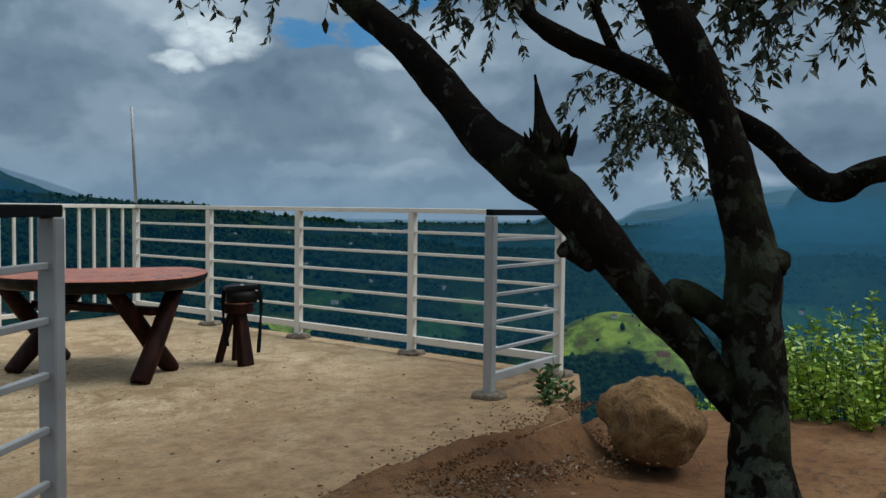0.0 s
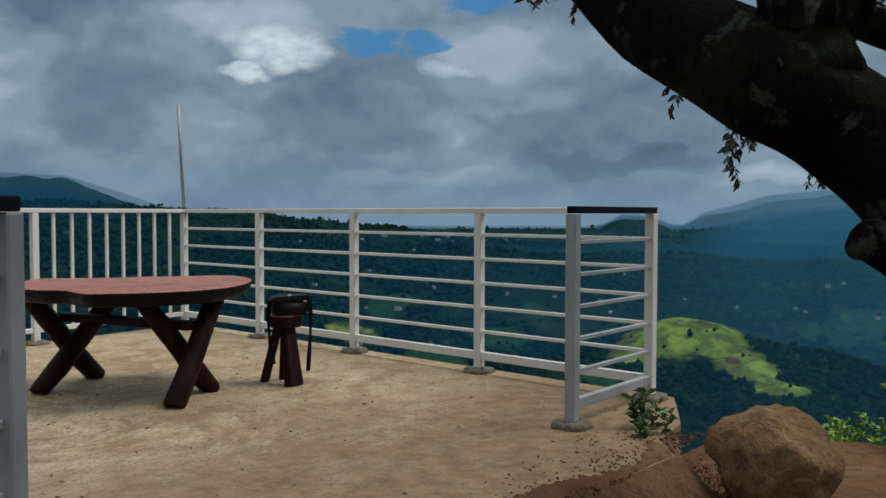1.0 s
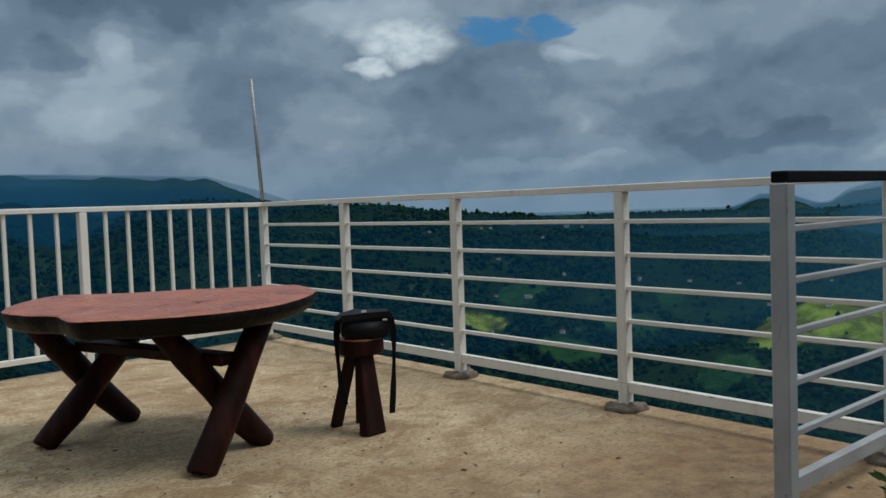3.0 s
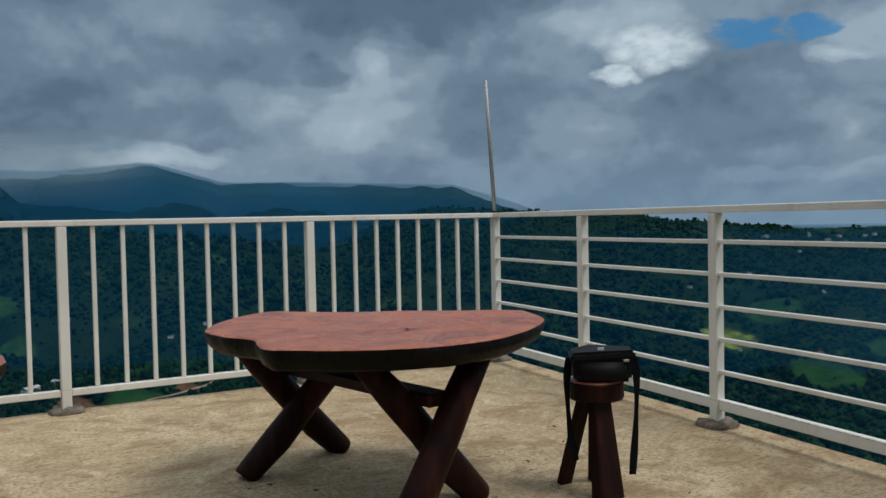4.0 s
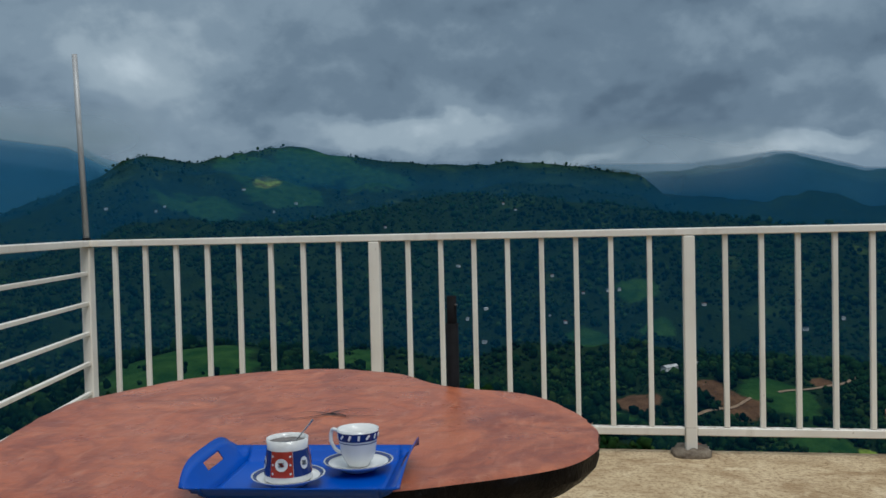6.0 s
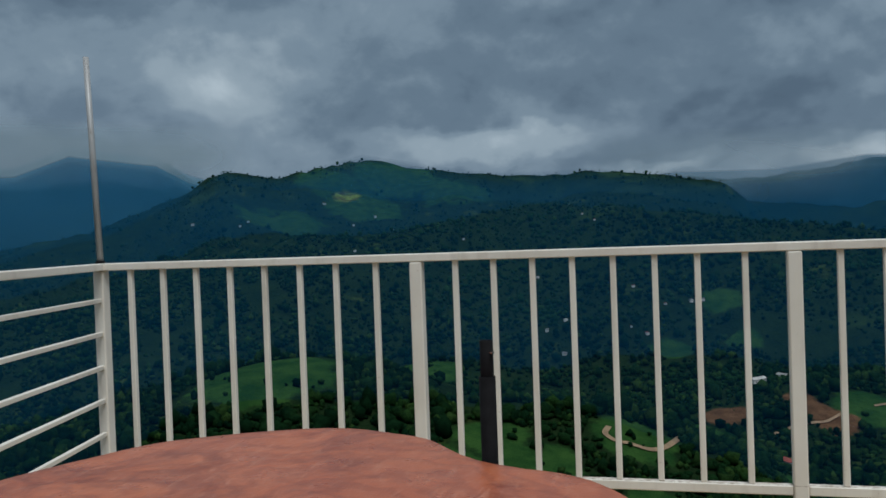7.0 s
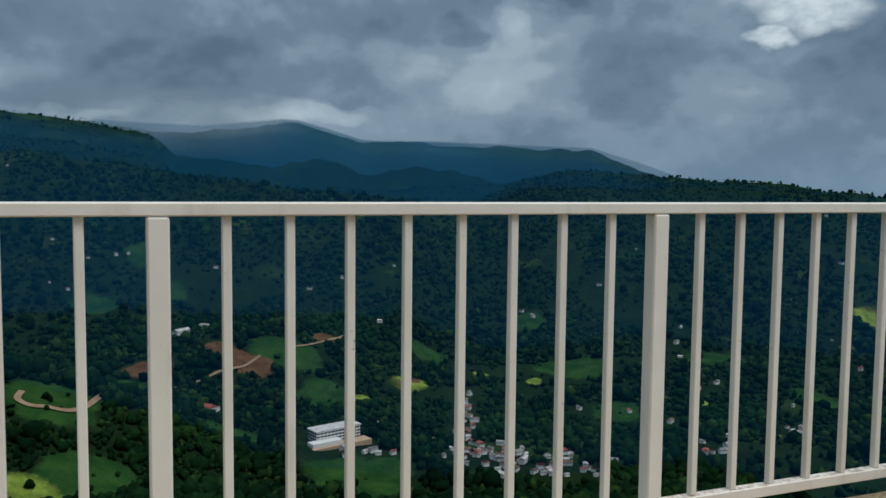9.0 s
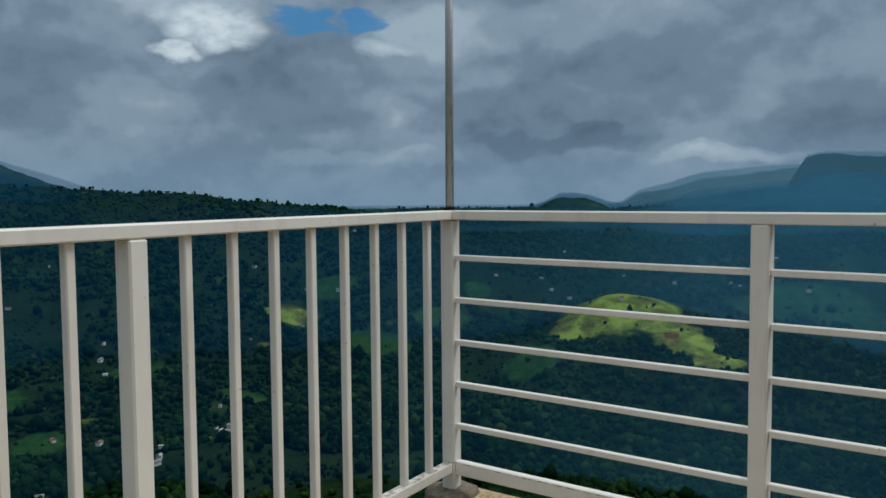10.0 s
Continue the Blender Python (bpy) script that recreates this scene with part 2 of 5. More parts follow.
def m_slab():
    k = Mat("varnished_red_wood", 0.32, 0, 0.35)
    # growth rings round an off-centre heart, warped
    n = k.noise(2.2, 4, 0.6, space="object")
    w = k.t.nodes.new("ShaderNodeTexWave")
    w.wave_type, w.rings_direction = "RINGS", "Z"
    w.inputs["Scale"].default_value = 3.2
    w.inputs["Distortion"].default_value = 14.0
    w.inputs["Detail"].default_value = 4.0
    w.inputs["Detail Scale"].default_value = 1.6
    k.link(k.tc.outputs["Object"], w.inputs["Vector"])
    c = k.mix(k.ramp(n, [(0.3, 0.0), (0.7, 1.0)]), (0.37, 0.094, 0.042), (0.48, 0.150, 0.066))
    c = k.mix(k.ramp(w.outputs["Fac"], [(0.05, 0.28), (0.45, 0.0)]), c, (0.20, 0.046, 0.026))
    c = k.mix(k.ramp(k.noise(3.4, 7, 0.68, (1, 1, 1), 1.2, "object"), [(0.46, 0.0), (0.62, 0.75)]), c, (0.20, 0.048, 0.026))
    c = k.mix(k.ramp(k.noise(40, 5, 0.7, (1, 0.25, 1), 0.5, "object"), [(0.54, 0.0), (0.70, 0.45)]), c, (0.54, 0.24, 0.15))
    c = k.mix(k.ramp(k.noise(5, 6, 0.7, (1, 2.5, 1), 1.5, "object"), [(0.56, 0.0), (0.72, 0.5)]), c, (0.50, 0.19, 0.10))
    c = k.mix(k.ramp(k.noise(16, 5, 0.75, space="object"), [(0.30, 0.7), (0.36, 0.0)]), c, (0.10, 0.025, 0.016))
    k.color(c).rough(k.ramp(k.noise(6, 4, 0.6, space="object"), [(0.3, 0.22), (0.7, 0.42)]))
    k.bump(k.math("ADD", k.math("MULTIPLY", w.outputs["Fac"], 0.4), k.noise(26, 6, 0.7, (1, 0.35, 1), 0.6, "object")), 0.004, 0.55)
    return k.m


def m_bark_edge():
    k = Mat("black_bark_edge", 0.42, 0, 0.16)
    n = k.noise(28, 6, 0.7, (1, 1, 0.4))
    # the palest flecks are glints on the varnish, put into the colour
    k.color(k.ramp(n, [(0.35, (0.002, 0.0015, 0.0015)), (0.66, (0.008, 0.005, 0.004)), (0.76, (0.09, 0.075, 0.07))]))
    k.bump(n, 0.02, 0.9)
    return k.m


def m_log():
    k = Mat("varnished_dark_log", 0.5, 0, 0.12)
    n = k.noise(9, 5, 0.6, (1, 1, 0.15), space="object")
    k.color(k.ramp(n, [(0.3, (0.006, 0.002, 0.0013)), (0.52, (0.022, 0.006, 0.0035)), (0.72, (0.064, 0.018, 0.010))]))
    k.bump(k.noise(24, 5, 0.65, (1, 1, 0.1), space="object"), 0.006, 0.6)
    return k.m


def m_plain(name, c, rough=0.5, metal=0.0, vary=0.15, scale=20, bump=0.0, spec=0.5):
    k = Mat(name, rough, metal, spec)
    n = k.noise(scale, 4)
    d = tuple(x * (1 - vary) for x in c)
    l = tuple(min(1, x * (1 + vary)) for x in c)
    k.color(k.mix(k.ramp(n, [(0.35, 0.0), (0.65, 1.0)]), d, l))
    if bump:
        k.bump(k.noise(scale * 5, 3), bump, 0.5)
    return k.m


def m_bark():
    k = Mat("lichened_bark", 0.95, 0, 0.05)
    a = k.noise(6, 6, 0.65, (1, 1, 0.5), 0.6)
    p = k.noise(26, 6, 0.62, warp=0.6)
    f = k.noise(60, 5, 0.7, (1, 1, 0.35))
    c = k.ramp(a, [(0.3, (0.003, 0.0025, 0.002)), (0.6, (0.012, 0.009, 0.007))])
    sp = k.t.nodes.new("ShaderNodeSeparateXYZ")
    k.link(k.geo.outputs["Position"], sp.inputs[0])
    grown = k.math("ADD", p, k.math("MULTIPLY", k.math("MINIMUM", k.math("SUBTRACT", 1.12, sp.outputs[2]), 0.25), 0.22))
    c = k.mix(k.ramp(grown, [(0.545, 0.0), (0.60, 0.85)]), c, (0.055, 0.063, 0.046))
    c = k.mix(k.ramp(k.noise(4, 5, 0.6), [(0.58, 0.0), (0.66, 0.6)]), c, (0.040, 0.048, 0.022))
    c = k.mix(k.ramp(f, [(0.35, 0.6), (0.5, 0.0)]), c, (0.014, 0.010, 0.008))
    k.color(c)
    k.bump(k.math("ADD", k.math("MULTIPLY", a, 0.8), k.math("MULTIPLY", f, 0.3)), 0.04, 0.9)
    return k.m


def m_leaf(name, dark, light):
    k = Mat(name, 0.45)
    k.color(k.mix(k.island(), dark, light))
    k.b.inputs["Transmission Weight"].default_value = 0.0
    return k.m


def m_rock():
    k = Mat("brown_boulder", 0.85, 0, 0.3)
    a = k.noise(3.5, 6, 0.65, warp=1.0)
    b = k.noise(18, 6, 0.7)
    c = k.ramp(a, [(0.3, (0.10, 0.050, 0.018)), (0.5, (0.25, 0.138, 0.050)), (0.7, (0.40, 0.26, 0.115))])
    c = k.mix(k.ramp(b, [(0.36, 0.7), (0.5, 0.0)]), c, (0.085, 0.05, 0.028))
    k.color(c)
    k.bump(k.math("ADD", a, k.math("MULTIPLY", b, 0.4)), 0.09, 1.0)
    return k.m


def m_dirt():
    k = Mat("red_brown_dirt", 0.95, 0, 0.15)
    a = k.noise(1.2, 6, 0.6)
    b = k.noise(14, 6, 0.7)
    c = k.ramp(a, [(0.32, (0.115, 0.054, 0.023)), (0.55, (0.20, 0.104, 0.047)), (0.72, (0.27, 0.160, 0.080))])
    c = k.mix(k.ramp(b, [(0.5, 0.0), (0.62, 0.7)]), c, (0.085, 0.05, 0.03))
    k.color(c)
    k.bump(k.math("ADD", b, k.noise(60, 4, 0.7)), 0.025, 0.8)
    return k.m


def m_valley():
    """Forest floor, grass slopes, tea rows and bare red soil of the valley."""
    k = Mat("valley_ground", 0.95, 0, 0.0)
    a = k.noise(0.0045, 6, 0.6, warp=0.5)
    b = k.noise(0.03, 6, 0.65)
    f = k.noise(0.25, 4, 0.7)
    c = k.mix(k.ramp(b, [(0.35, 0.0), (0.65, 1.0)]), (0.006, 0.016, 0.007), (0.014, 0.030, 0.010))
    c = k.mix(k.ramp(a, [(0.57, 0.0), (0.66, 0.8)]), c, (0.026, 0.052, 0.015))
    c = k.mix(k.ramp(k.noise(0.011, 5, 0.6, warp=0.4), [(0.63, 0.0), (0.69, 0.6)]), c, (0.06, 0.095, 0.022))
    c = k.mix(k.ramp(f, [(0.35, 0.6), (0.52, 0.0)]), c, (0.015, 0.028, 0.012))
    at = k.t.nodes.new("ShaderNodeAttribute")
    at.attribute_name = "cover"
    sp = k.t.nodes.new("ShaderNodeSeparateColor")
    k.link(at.outputs["Color"], sp.inputs[0])
    edge = k.math("ADD", k.math("MULTIPLY", k.math("SUBTRACT", b, 0.5), 0.9), 0.0)
    grass = k.ramp(k.math("ADD", sp.outputs[1], edge), [(0.42, 0.0), (0.55, 1.0)])
    soil = k.ramp(k.math("ADD", sp.outputs[0], edge), [(0.42, 0.0), (0.55, 1.0)])
    c = k.mix(grass, c, k.mix(k.ramp(k.noise(0.05, 4), [(0.35, 0.0), (0.65, 1.0)]), (0.012, 0.042, 0.012), (0.030, 0.074, 0.018)))
    # bright grass; the sun on the far hill is partly put into this colour
    sunlit_grass = k.ramp(k.math("ADD", sp.outputs[2], edge), [(0.42, 0.0), (0.58, 1.0)])
    c = k.mix(sunlit_grass, c, k.ramp(k.noise(0.028, 6, 0.62, warp=0.4), [(0.34, (0.035, 0.060, 0.014)), (0.42, (0.10, 0.10, 0.028)), (0.48, (0.105, 0.155, 0.026)), (0.58, (0.21, 0.285, 0.046))]))
    c = k.mix(soil, c, k.mix(k.ramp(k.noise(0.08, 4), [(0.4, 0.0), (0.65, 1.0)]), (0.075, 0.042, 0.022), (0.125, 0.070, 0.036)))
    k.color(c)
    k.bump(k.math("ADD", k.math("MULTIPLY", b, 4.0), f), 3.0, 0.8)
    return k.m


def m_wood_canopy():
    k = Mat("valley_tree_crowns", 0.95, 0, 0.0)
    n = k.noise(0.35, 4, 0.7)
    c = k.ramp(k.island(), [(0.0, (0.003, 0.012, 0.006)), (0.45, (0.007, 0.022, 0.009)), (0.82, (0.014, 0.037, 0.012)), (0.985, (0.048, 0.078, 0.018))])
    # stands of paler, yellower trees at two sizes, partly sun patches put into the colour, and darker patches
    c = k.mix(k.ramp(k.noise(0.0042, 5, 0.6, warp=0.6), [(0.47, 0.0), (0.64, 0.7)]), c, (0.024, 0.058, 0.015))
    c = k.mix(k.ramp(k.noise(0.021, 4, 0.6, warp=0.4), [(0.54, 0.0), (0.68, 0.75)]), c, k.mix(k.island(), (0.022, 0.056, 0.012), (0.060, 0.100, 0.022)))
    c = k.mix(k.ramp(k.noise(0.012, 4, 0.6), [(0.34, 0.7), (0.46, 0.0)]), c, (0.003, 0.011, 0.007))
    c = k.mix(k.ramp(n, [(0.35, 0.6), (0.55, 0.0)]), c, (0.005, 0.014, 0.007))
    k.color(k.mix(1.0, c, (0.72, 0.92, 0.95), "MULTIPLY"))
    k.bump(k.noise(1.3, 4, 0.7), 1.6, 1.0)
    return k.m


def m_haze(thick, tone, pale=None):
    """A sheet for haze and low cloud, their tone put into its colour: mostly clear, the rest scatters the daylight. It
    thins out at its top.
    """
    m = bpy.data.materials.new("haze_sheet")
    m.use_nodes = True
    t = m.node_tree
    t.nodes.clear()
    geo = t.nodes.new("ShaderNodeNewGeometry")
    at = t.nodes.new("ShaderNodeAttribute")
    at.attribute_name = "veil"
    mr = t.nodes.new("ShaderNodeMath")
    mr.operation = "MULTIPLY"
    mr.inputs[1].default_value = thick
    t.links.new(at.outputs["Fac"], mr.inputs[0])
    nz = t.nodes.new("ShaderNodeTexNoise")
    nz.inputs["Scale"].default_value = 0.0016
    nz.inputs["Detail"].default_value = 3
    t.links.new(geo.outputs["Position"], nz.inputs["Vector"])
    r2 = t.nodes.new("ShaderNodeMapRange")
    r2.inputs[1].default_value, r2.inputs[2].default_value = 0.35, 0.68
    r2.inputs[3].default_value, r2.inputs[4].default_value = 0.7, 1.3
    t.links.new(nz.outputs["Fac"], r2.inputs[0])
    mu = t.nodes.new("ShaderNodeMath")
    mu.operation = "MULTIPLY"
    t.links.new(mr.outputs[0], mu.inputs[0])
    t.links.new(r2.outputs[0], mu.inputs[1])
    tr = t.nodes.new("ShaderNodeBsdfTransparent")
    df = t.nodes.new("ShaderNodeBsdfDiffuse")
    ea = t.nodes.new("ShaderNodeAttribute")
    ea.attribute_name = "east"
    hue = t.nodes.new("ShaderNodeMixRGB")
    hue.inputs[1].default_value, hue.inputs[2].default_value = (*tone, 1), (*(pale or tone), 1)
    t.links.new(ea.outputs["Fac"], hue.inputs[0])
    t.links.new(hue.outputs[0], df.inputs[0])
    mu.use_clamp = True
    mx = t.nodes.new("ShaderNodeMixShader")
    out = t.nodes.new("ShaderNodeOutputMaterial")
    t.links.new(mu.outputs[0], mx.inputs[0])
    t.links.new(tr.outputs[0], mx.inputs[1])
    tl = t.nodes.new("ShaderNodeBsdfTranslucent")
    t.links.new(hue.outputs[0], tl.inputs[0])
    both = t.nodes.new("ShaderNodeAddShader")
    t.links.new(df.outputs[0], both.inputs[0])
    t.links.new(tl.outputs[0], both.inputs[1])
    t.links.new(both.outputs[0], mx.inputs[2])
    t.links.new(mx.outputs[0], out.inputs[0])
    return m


PAINT, GREY, CONC, PAD = m_paint(), m_greypaint(), m_concrete(), m_pad()
SLAB, EDGE, LOG = m_slab(), m_bark_edge(), m_log()
BARK, ROCK, DIRT = m_bark(), m_rock(), m_dirt()
LEAF = m_leaf("dark_leaf", (0.018, 0.030, 0.014), (0.06, 0.085, 0.035))
BUSH = m_leaf("bright_leaf", (0.09, 0.22, 0.015), (0.42, 0.56, 0.05))
WEED = m_leaf("weed_leaf", (0.035, 0.09, 0.02), (0.12, 0.20, 0.05))
DRY = m_leaf("dry_leaf", (0.10, 0.06, 0.03), (0.22, 0.15, 0.08))
VALLEY, CANOPY = m_valley(), m_wood_canopy()
BLACK = m_plain("black_cloth", (0.005, 0.005, 0.006), 0.6, 0, 0.4, 60, 0.002, 0.22)
IRON = m_plain("black_pipe_paint", (0.008, 0.008, 0.009), 0.75, 0, 0.3, 30, 0.0, 0.1)
BLUE = m_plain("blue_plastic", (0.0015, 0.072, 0.43), 0.3, 0, 0.06, 8, 0.0, 0.25)
CHINA = m_plain("white_china", (0.80, 0.80, 0.78), 0.12, 0, 0.02)
NAVY = m_plain("navy_glaze", (0.02, 0.04, 0.17), 0.15, 0, 0.1)
RED = m_plain("red_glaze", (0.38, 0.045, 0.03), 0.15, 0, 0.1)
TEA = m_plain("dark_tea", (0.025, 0.008, 0.004), 0.08, 0, 0.1)
STEEL = m_plain("steel", (0.5, 0.5, 0.5), 0.25, 1.0, 0.05)
WHITEWALL = m_plain("white_wall", (0.62, 0.63, 0.62), 0.7, 0, 0.08, 0.5)
TINROOF = m_plain("tin_roof", (0.48, 0.48, 0.47), 0.5, 0.1, 0.25, 0.3)
REDROOF = m_plain("red_roof", (0.38, 0.10, 0.075), 0.7, 0, 0.25, 0.3)
BROWNROOF = m_plain("brown_roof", (0.20, 0.12, 0.08), 0.8, 0, 0.25, 0.3)
GLASSY = m_plain("dark_window", (0.03, 0.035, 0.045), 0.15, 0, 0.2)
PATHM = m_plain("dirt_track", (0.42, 0.30, 0.19), 0.95, 0, 0.2, 0.1)


# ---- building tools ----
def part(name, bm, material, parent=None, label="", smooth=False):
    me = bpy.data.meshes.new(name)
    bm.to_mesh(me)
    bm.free()
    me.materials.append(material)
    if smooth:
        for p in me.polygons:
            p.use_smooth = True
    ob = new(name, me)
    if parent is not None:
        ob.parent = parent
    if label:
        ob["label"] = label
    return ob


def share(name, ob, parent, m):
    """Another piece on the same mesh."""
    o = new(name, ob.data)
    o.parent = parent
    o.matrix_basis = m
    return o


def thing(name, label, category, m=None, group="", kind=""):
    e = new(name)
    if m is not None:
        e.matrix_basis = m
    return tagged(e, label, category, group, kind)


def box_bm(x0, x1, y0, y1, z0, z1, bevel=0.0, bm=None, seg=1):
    own = bmesh.new()
    bmesh.ops.create_cube(own, size=1.0)
    for v in own.verts:
        v.co = Vector(((x0 + x1) / 2 + v.co.x * (x1 - x0), (y0 + y1) / 2 + v.co.y * (y1 - y0), (z0 + z1) / 2 + v.co.z * (z1 - z0)))
    if bevel:
        bmesh.ops.bevel(own, geom=own.edges[:], offset=bevel, segments=seg, affect="EDGES")
    if bm is None:
        return own
    me = bpy.data.meshes.new("tmp")
    own.to_mesh(me)
    own.free()
    bm.from_mesh(me)
    bpy.data.meshes.remove(me)
    return bm


def beam_bm(a, b, w, h, bevel=0.004, bm=None):
    """A straight box section from a to b: w wide across, h high."""
    a, b = Vector(a), Vector(b)
    d = b - a
    own = box_bm(-d.length / 2, d.length / 2, -w / 2, w / 2, -h / 2, h / 2, bevel)
    x = d.normalized()
    up = Vector((0, 0, 1)) if abs(x.z) < 0.95 else Vector((0, 1, 0))
    y = up.cross(x).normalized()
    z = x.cross(y)
    mt = Matrix((x, y, z)).transposed().to_4x4()
    mt.translation = (a + b) / 2
    own.transform(mt)
    if bm is None:
        return own
    me = bpy.data.meshes.new("tmp")
    own.to_mesh(me)
    own.free()
    bm.from_mesh(me)
    bpy.data.meshes.remove(me)
    return bm


def tube_bm(points, radii, sides=10, wobble=0.0, seed=0, bm=None, cap=True, freq=3.0):
    """A tapering round limb through the points, with an uneven skin."""
    rng = random.Random(seed)
    own = bmesh.new() if bm is None else bm
    pts = [Vector(p) for p in points]
    rings = []
    ref = Vector((0.31, 0.17, 0.93)).normalized()
    off = Vector((rng.uniform(0, 50), rng.uniform(0, 50), rng.uniform(0, 50)))
    for i, p in enumerate(pts):
        d = (pts[min(i + 1, len(pts) - 1)] - pts[max(i - 1, 0)]).normalized()
        u = ref - d * ref.dot(d)
        if u.length < 0.1:
            u = Vector((1, 0, 0)) - d * d.x
        u.normalize()
        v = d.cross(u)
        ring = []
        for k in range(sides):
            a = 2 * math.pi * k / sides
            q = u * math.cos(a) + v * math.sin(a)
            r = radii[i]
            if wobble:
                r *= 1 + wobble * noise.noise((p + q * r) * freq + off) + wobble * 0.5 * noise.noise((p + q * r) * freq * 3.1 + off)
            ring.append(own.verts.new(p + q * r))
        rings.append(ring)
    for r0, r1 in zip(rings, rings[1:]):
        for k in range(sides):
            own.faces.new((r0[k], r0[(k + 1) % sides], r1[(k + 1) % sides], r1[k]))
    if cap:
        own.faces.new(list(reversed(rings[0])))
        own.faces.new(rings[-1])
    return own


def spline(points, n):
    """Catmull-Rom through points of any dimension, n steps a stretch."""
    P = [np.array(p, float) for p in points]
    P = [2 * P[0] - P[1]] + P + [2 * P[-1] - P[-2]]
    out = []
    for i in range(1, len(P) - 2):
        for s in range(n):
            t = s / n
            out.append(0.5 * (2 * P[i] + (P[i + 1] - P[i - 1]) * t + (2 * P[i - 1] - 5 * P[i] + 4 * P[i + 1] - P[i + 2]) * t * t + (3 * P[i] - P[i - 1] - 3 * P[i + 1] + P[i + 2]) * t ** 3))
    out.append(P[-2])
    return out


def big_mesh(name, verts, faces, material, smooth=False):
    me = bpy.data.meshes.new(name)
    n, m, k = len(verts), len(faces), faces.shape[1]
    me.vertices.add(n)
    me.vertices.foreach_set("co", np.asarray(verts, np.float32).ravel())
    me.loops.add(m * k)
    me.loops.foreach_set("vertex_index", np.asarray(faces, np.int32).ravel())
    me.polygons.add(m)
    me.polygons.foreach_set("loop_start", np.arange(0, m * k, k, dtype=np.int32))
    me.update(calc_edges=True)
    me.validate()
    if smooth:
        me.polygons.foreach_set("use_smooth", np.ones(m, bool))
    me.materials.append(material)
    return new(name, me)


# ---- the valley ----
def fbm(x, y, scale, octaves=5, seed=0):
    """Smooth value noise on arrays, about -1 to 1."""
    tot = np.zeros_like(x, float)
    amp, norm = 1.0, 0.0
    for o in range(octaves):
        X, Y = x / scale + 17.3 * o + seed * 7.1, y / scale - 9.7 * o + seed * 3.3
        i, j = np.floor(X), np.floor(Y)
        u, v = X - i, Y - j
        u, v = u * u * (3 - 2 * u), v * v * (3 - 2 * v)

        def hsh(a, b):
            s = np.sin(a * 127.1 + b * 311.7 + seed * 13.7) * 43758.5453
            return (s - np.floor(s)) * 2 - 1
        g = (hsh(i, j) * (1 - u) + hsh(i + 1, j) * u) * (1 - v) + (hsh(i, j + 1) * (1 - u) + hsh(i + 1, j + 1) * u) * v
        tot += amp * g
        norm += amp
        amp *= 0.5
        scale /= 2.03
    return tot / norm


EYE = Vector((-3.5, -4.0, 1.15))
TURN = 2.4            # the bearings below are counted from this many degrees north of east
# each range of hills: distance, breadth of its flank, and its crest as bearing (degrees from east) and height angle
RANGES = [
    (4250, 1500, [(60, -1), (110, 1.5), (118, 4.2), (120, 5.3), (125, 5.9), (128, 4.7), (133, 4.4), (150, 4.0), (180, 3.0)]),
    (2250, 1150, [(80, -1.0), (84, 2.6), (87, 3.3), (92, 3.95), (98, 3.9), (102, 4.5), (107, 5.45), (112.5, 4.1), (116, 4.6), (118.5, 3.2), (124, 1.0), (135, -1), (180, 1)]),
    (1550, 620, [(60, -3.5), (67, -1.35), (75.7, -0.45), (83, 0.45), (90.5, 1.5), (96, 2.0), (104, 0.5), (112, 0.2), (120, -2.5), (130, -4)]),
    (3300, 1200, [(40, -2), (48.5, -0.6), (52.4, 0.95), (56, 2.05), (66.4, 2.4), (70.8, 2.4), (72.7, 3.0), (75.4, 3.75), (80.9, 3.15), (87, 3.3), (95, 2.5), (105, 0)]),
    (1900, 750, [(26, -2.2), (38.3, -0.7), (46.4, 0.22), (50, 0.4), (54, 0.75), (57.5, 0.9), (60.5, 0.15), (63, -1.1), (67.5, -2.8), (74, -4)]),
    (2900, 900, [(-40, -0.8), (0, -1.4), (8, -1.45), (13.6, -1.1), (15, -0.7), (17.3, -1.05), (19.5, -0.25), (21.0, -0.25), (22.5, -1.05), (30, -1.35), (35, -1.25), (44, -1.3), (60, -2)]),
    (4400, 900, [(-60, 2), (-20, 1.8), (0, 1.5), (7.9, 1.35), (12.3, 0.95), (14.2, 0.3), (15.8, 0.0), (17, -0.8), (20, -1.6), (30, -2), (60, -2)]),
    (3800, 700, [(-60, 1.5), (-20, 2.2), (0, 1.95), (5.5, 2.1), (6.2, 1.85), (6.9, 0.5), (8.4, -1.4), (20, -3)]),
]


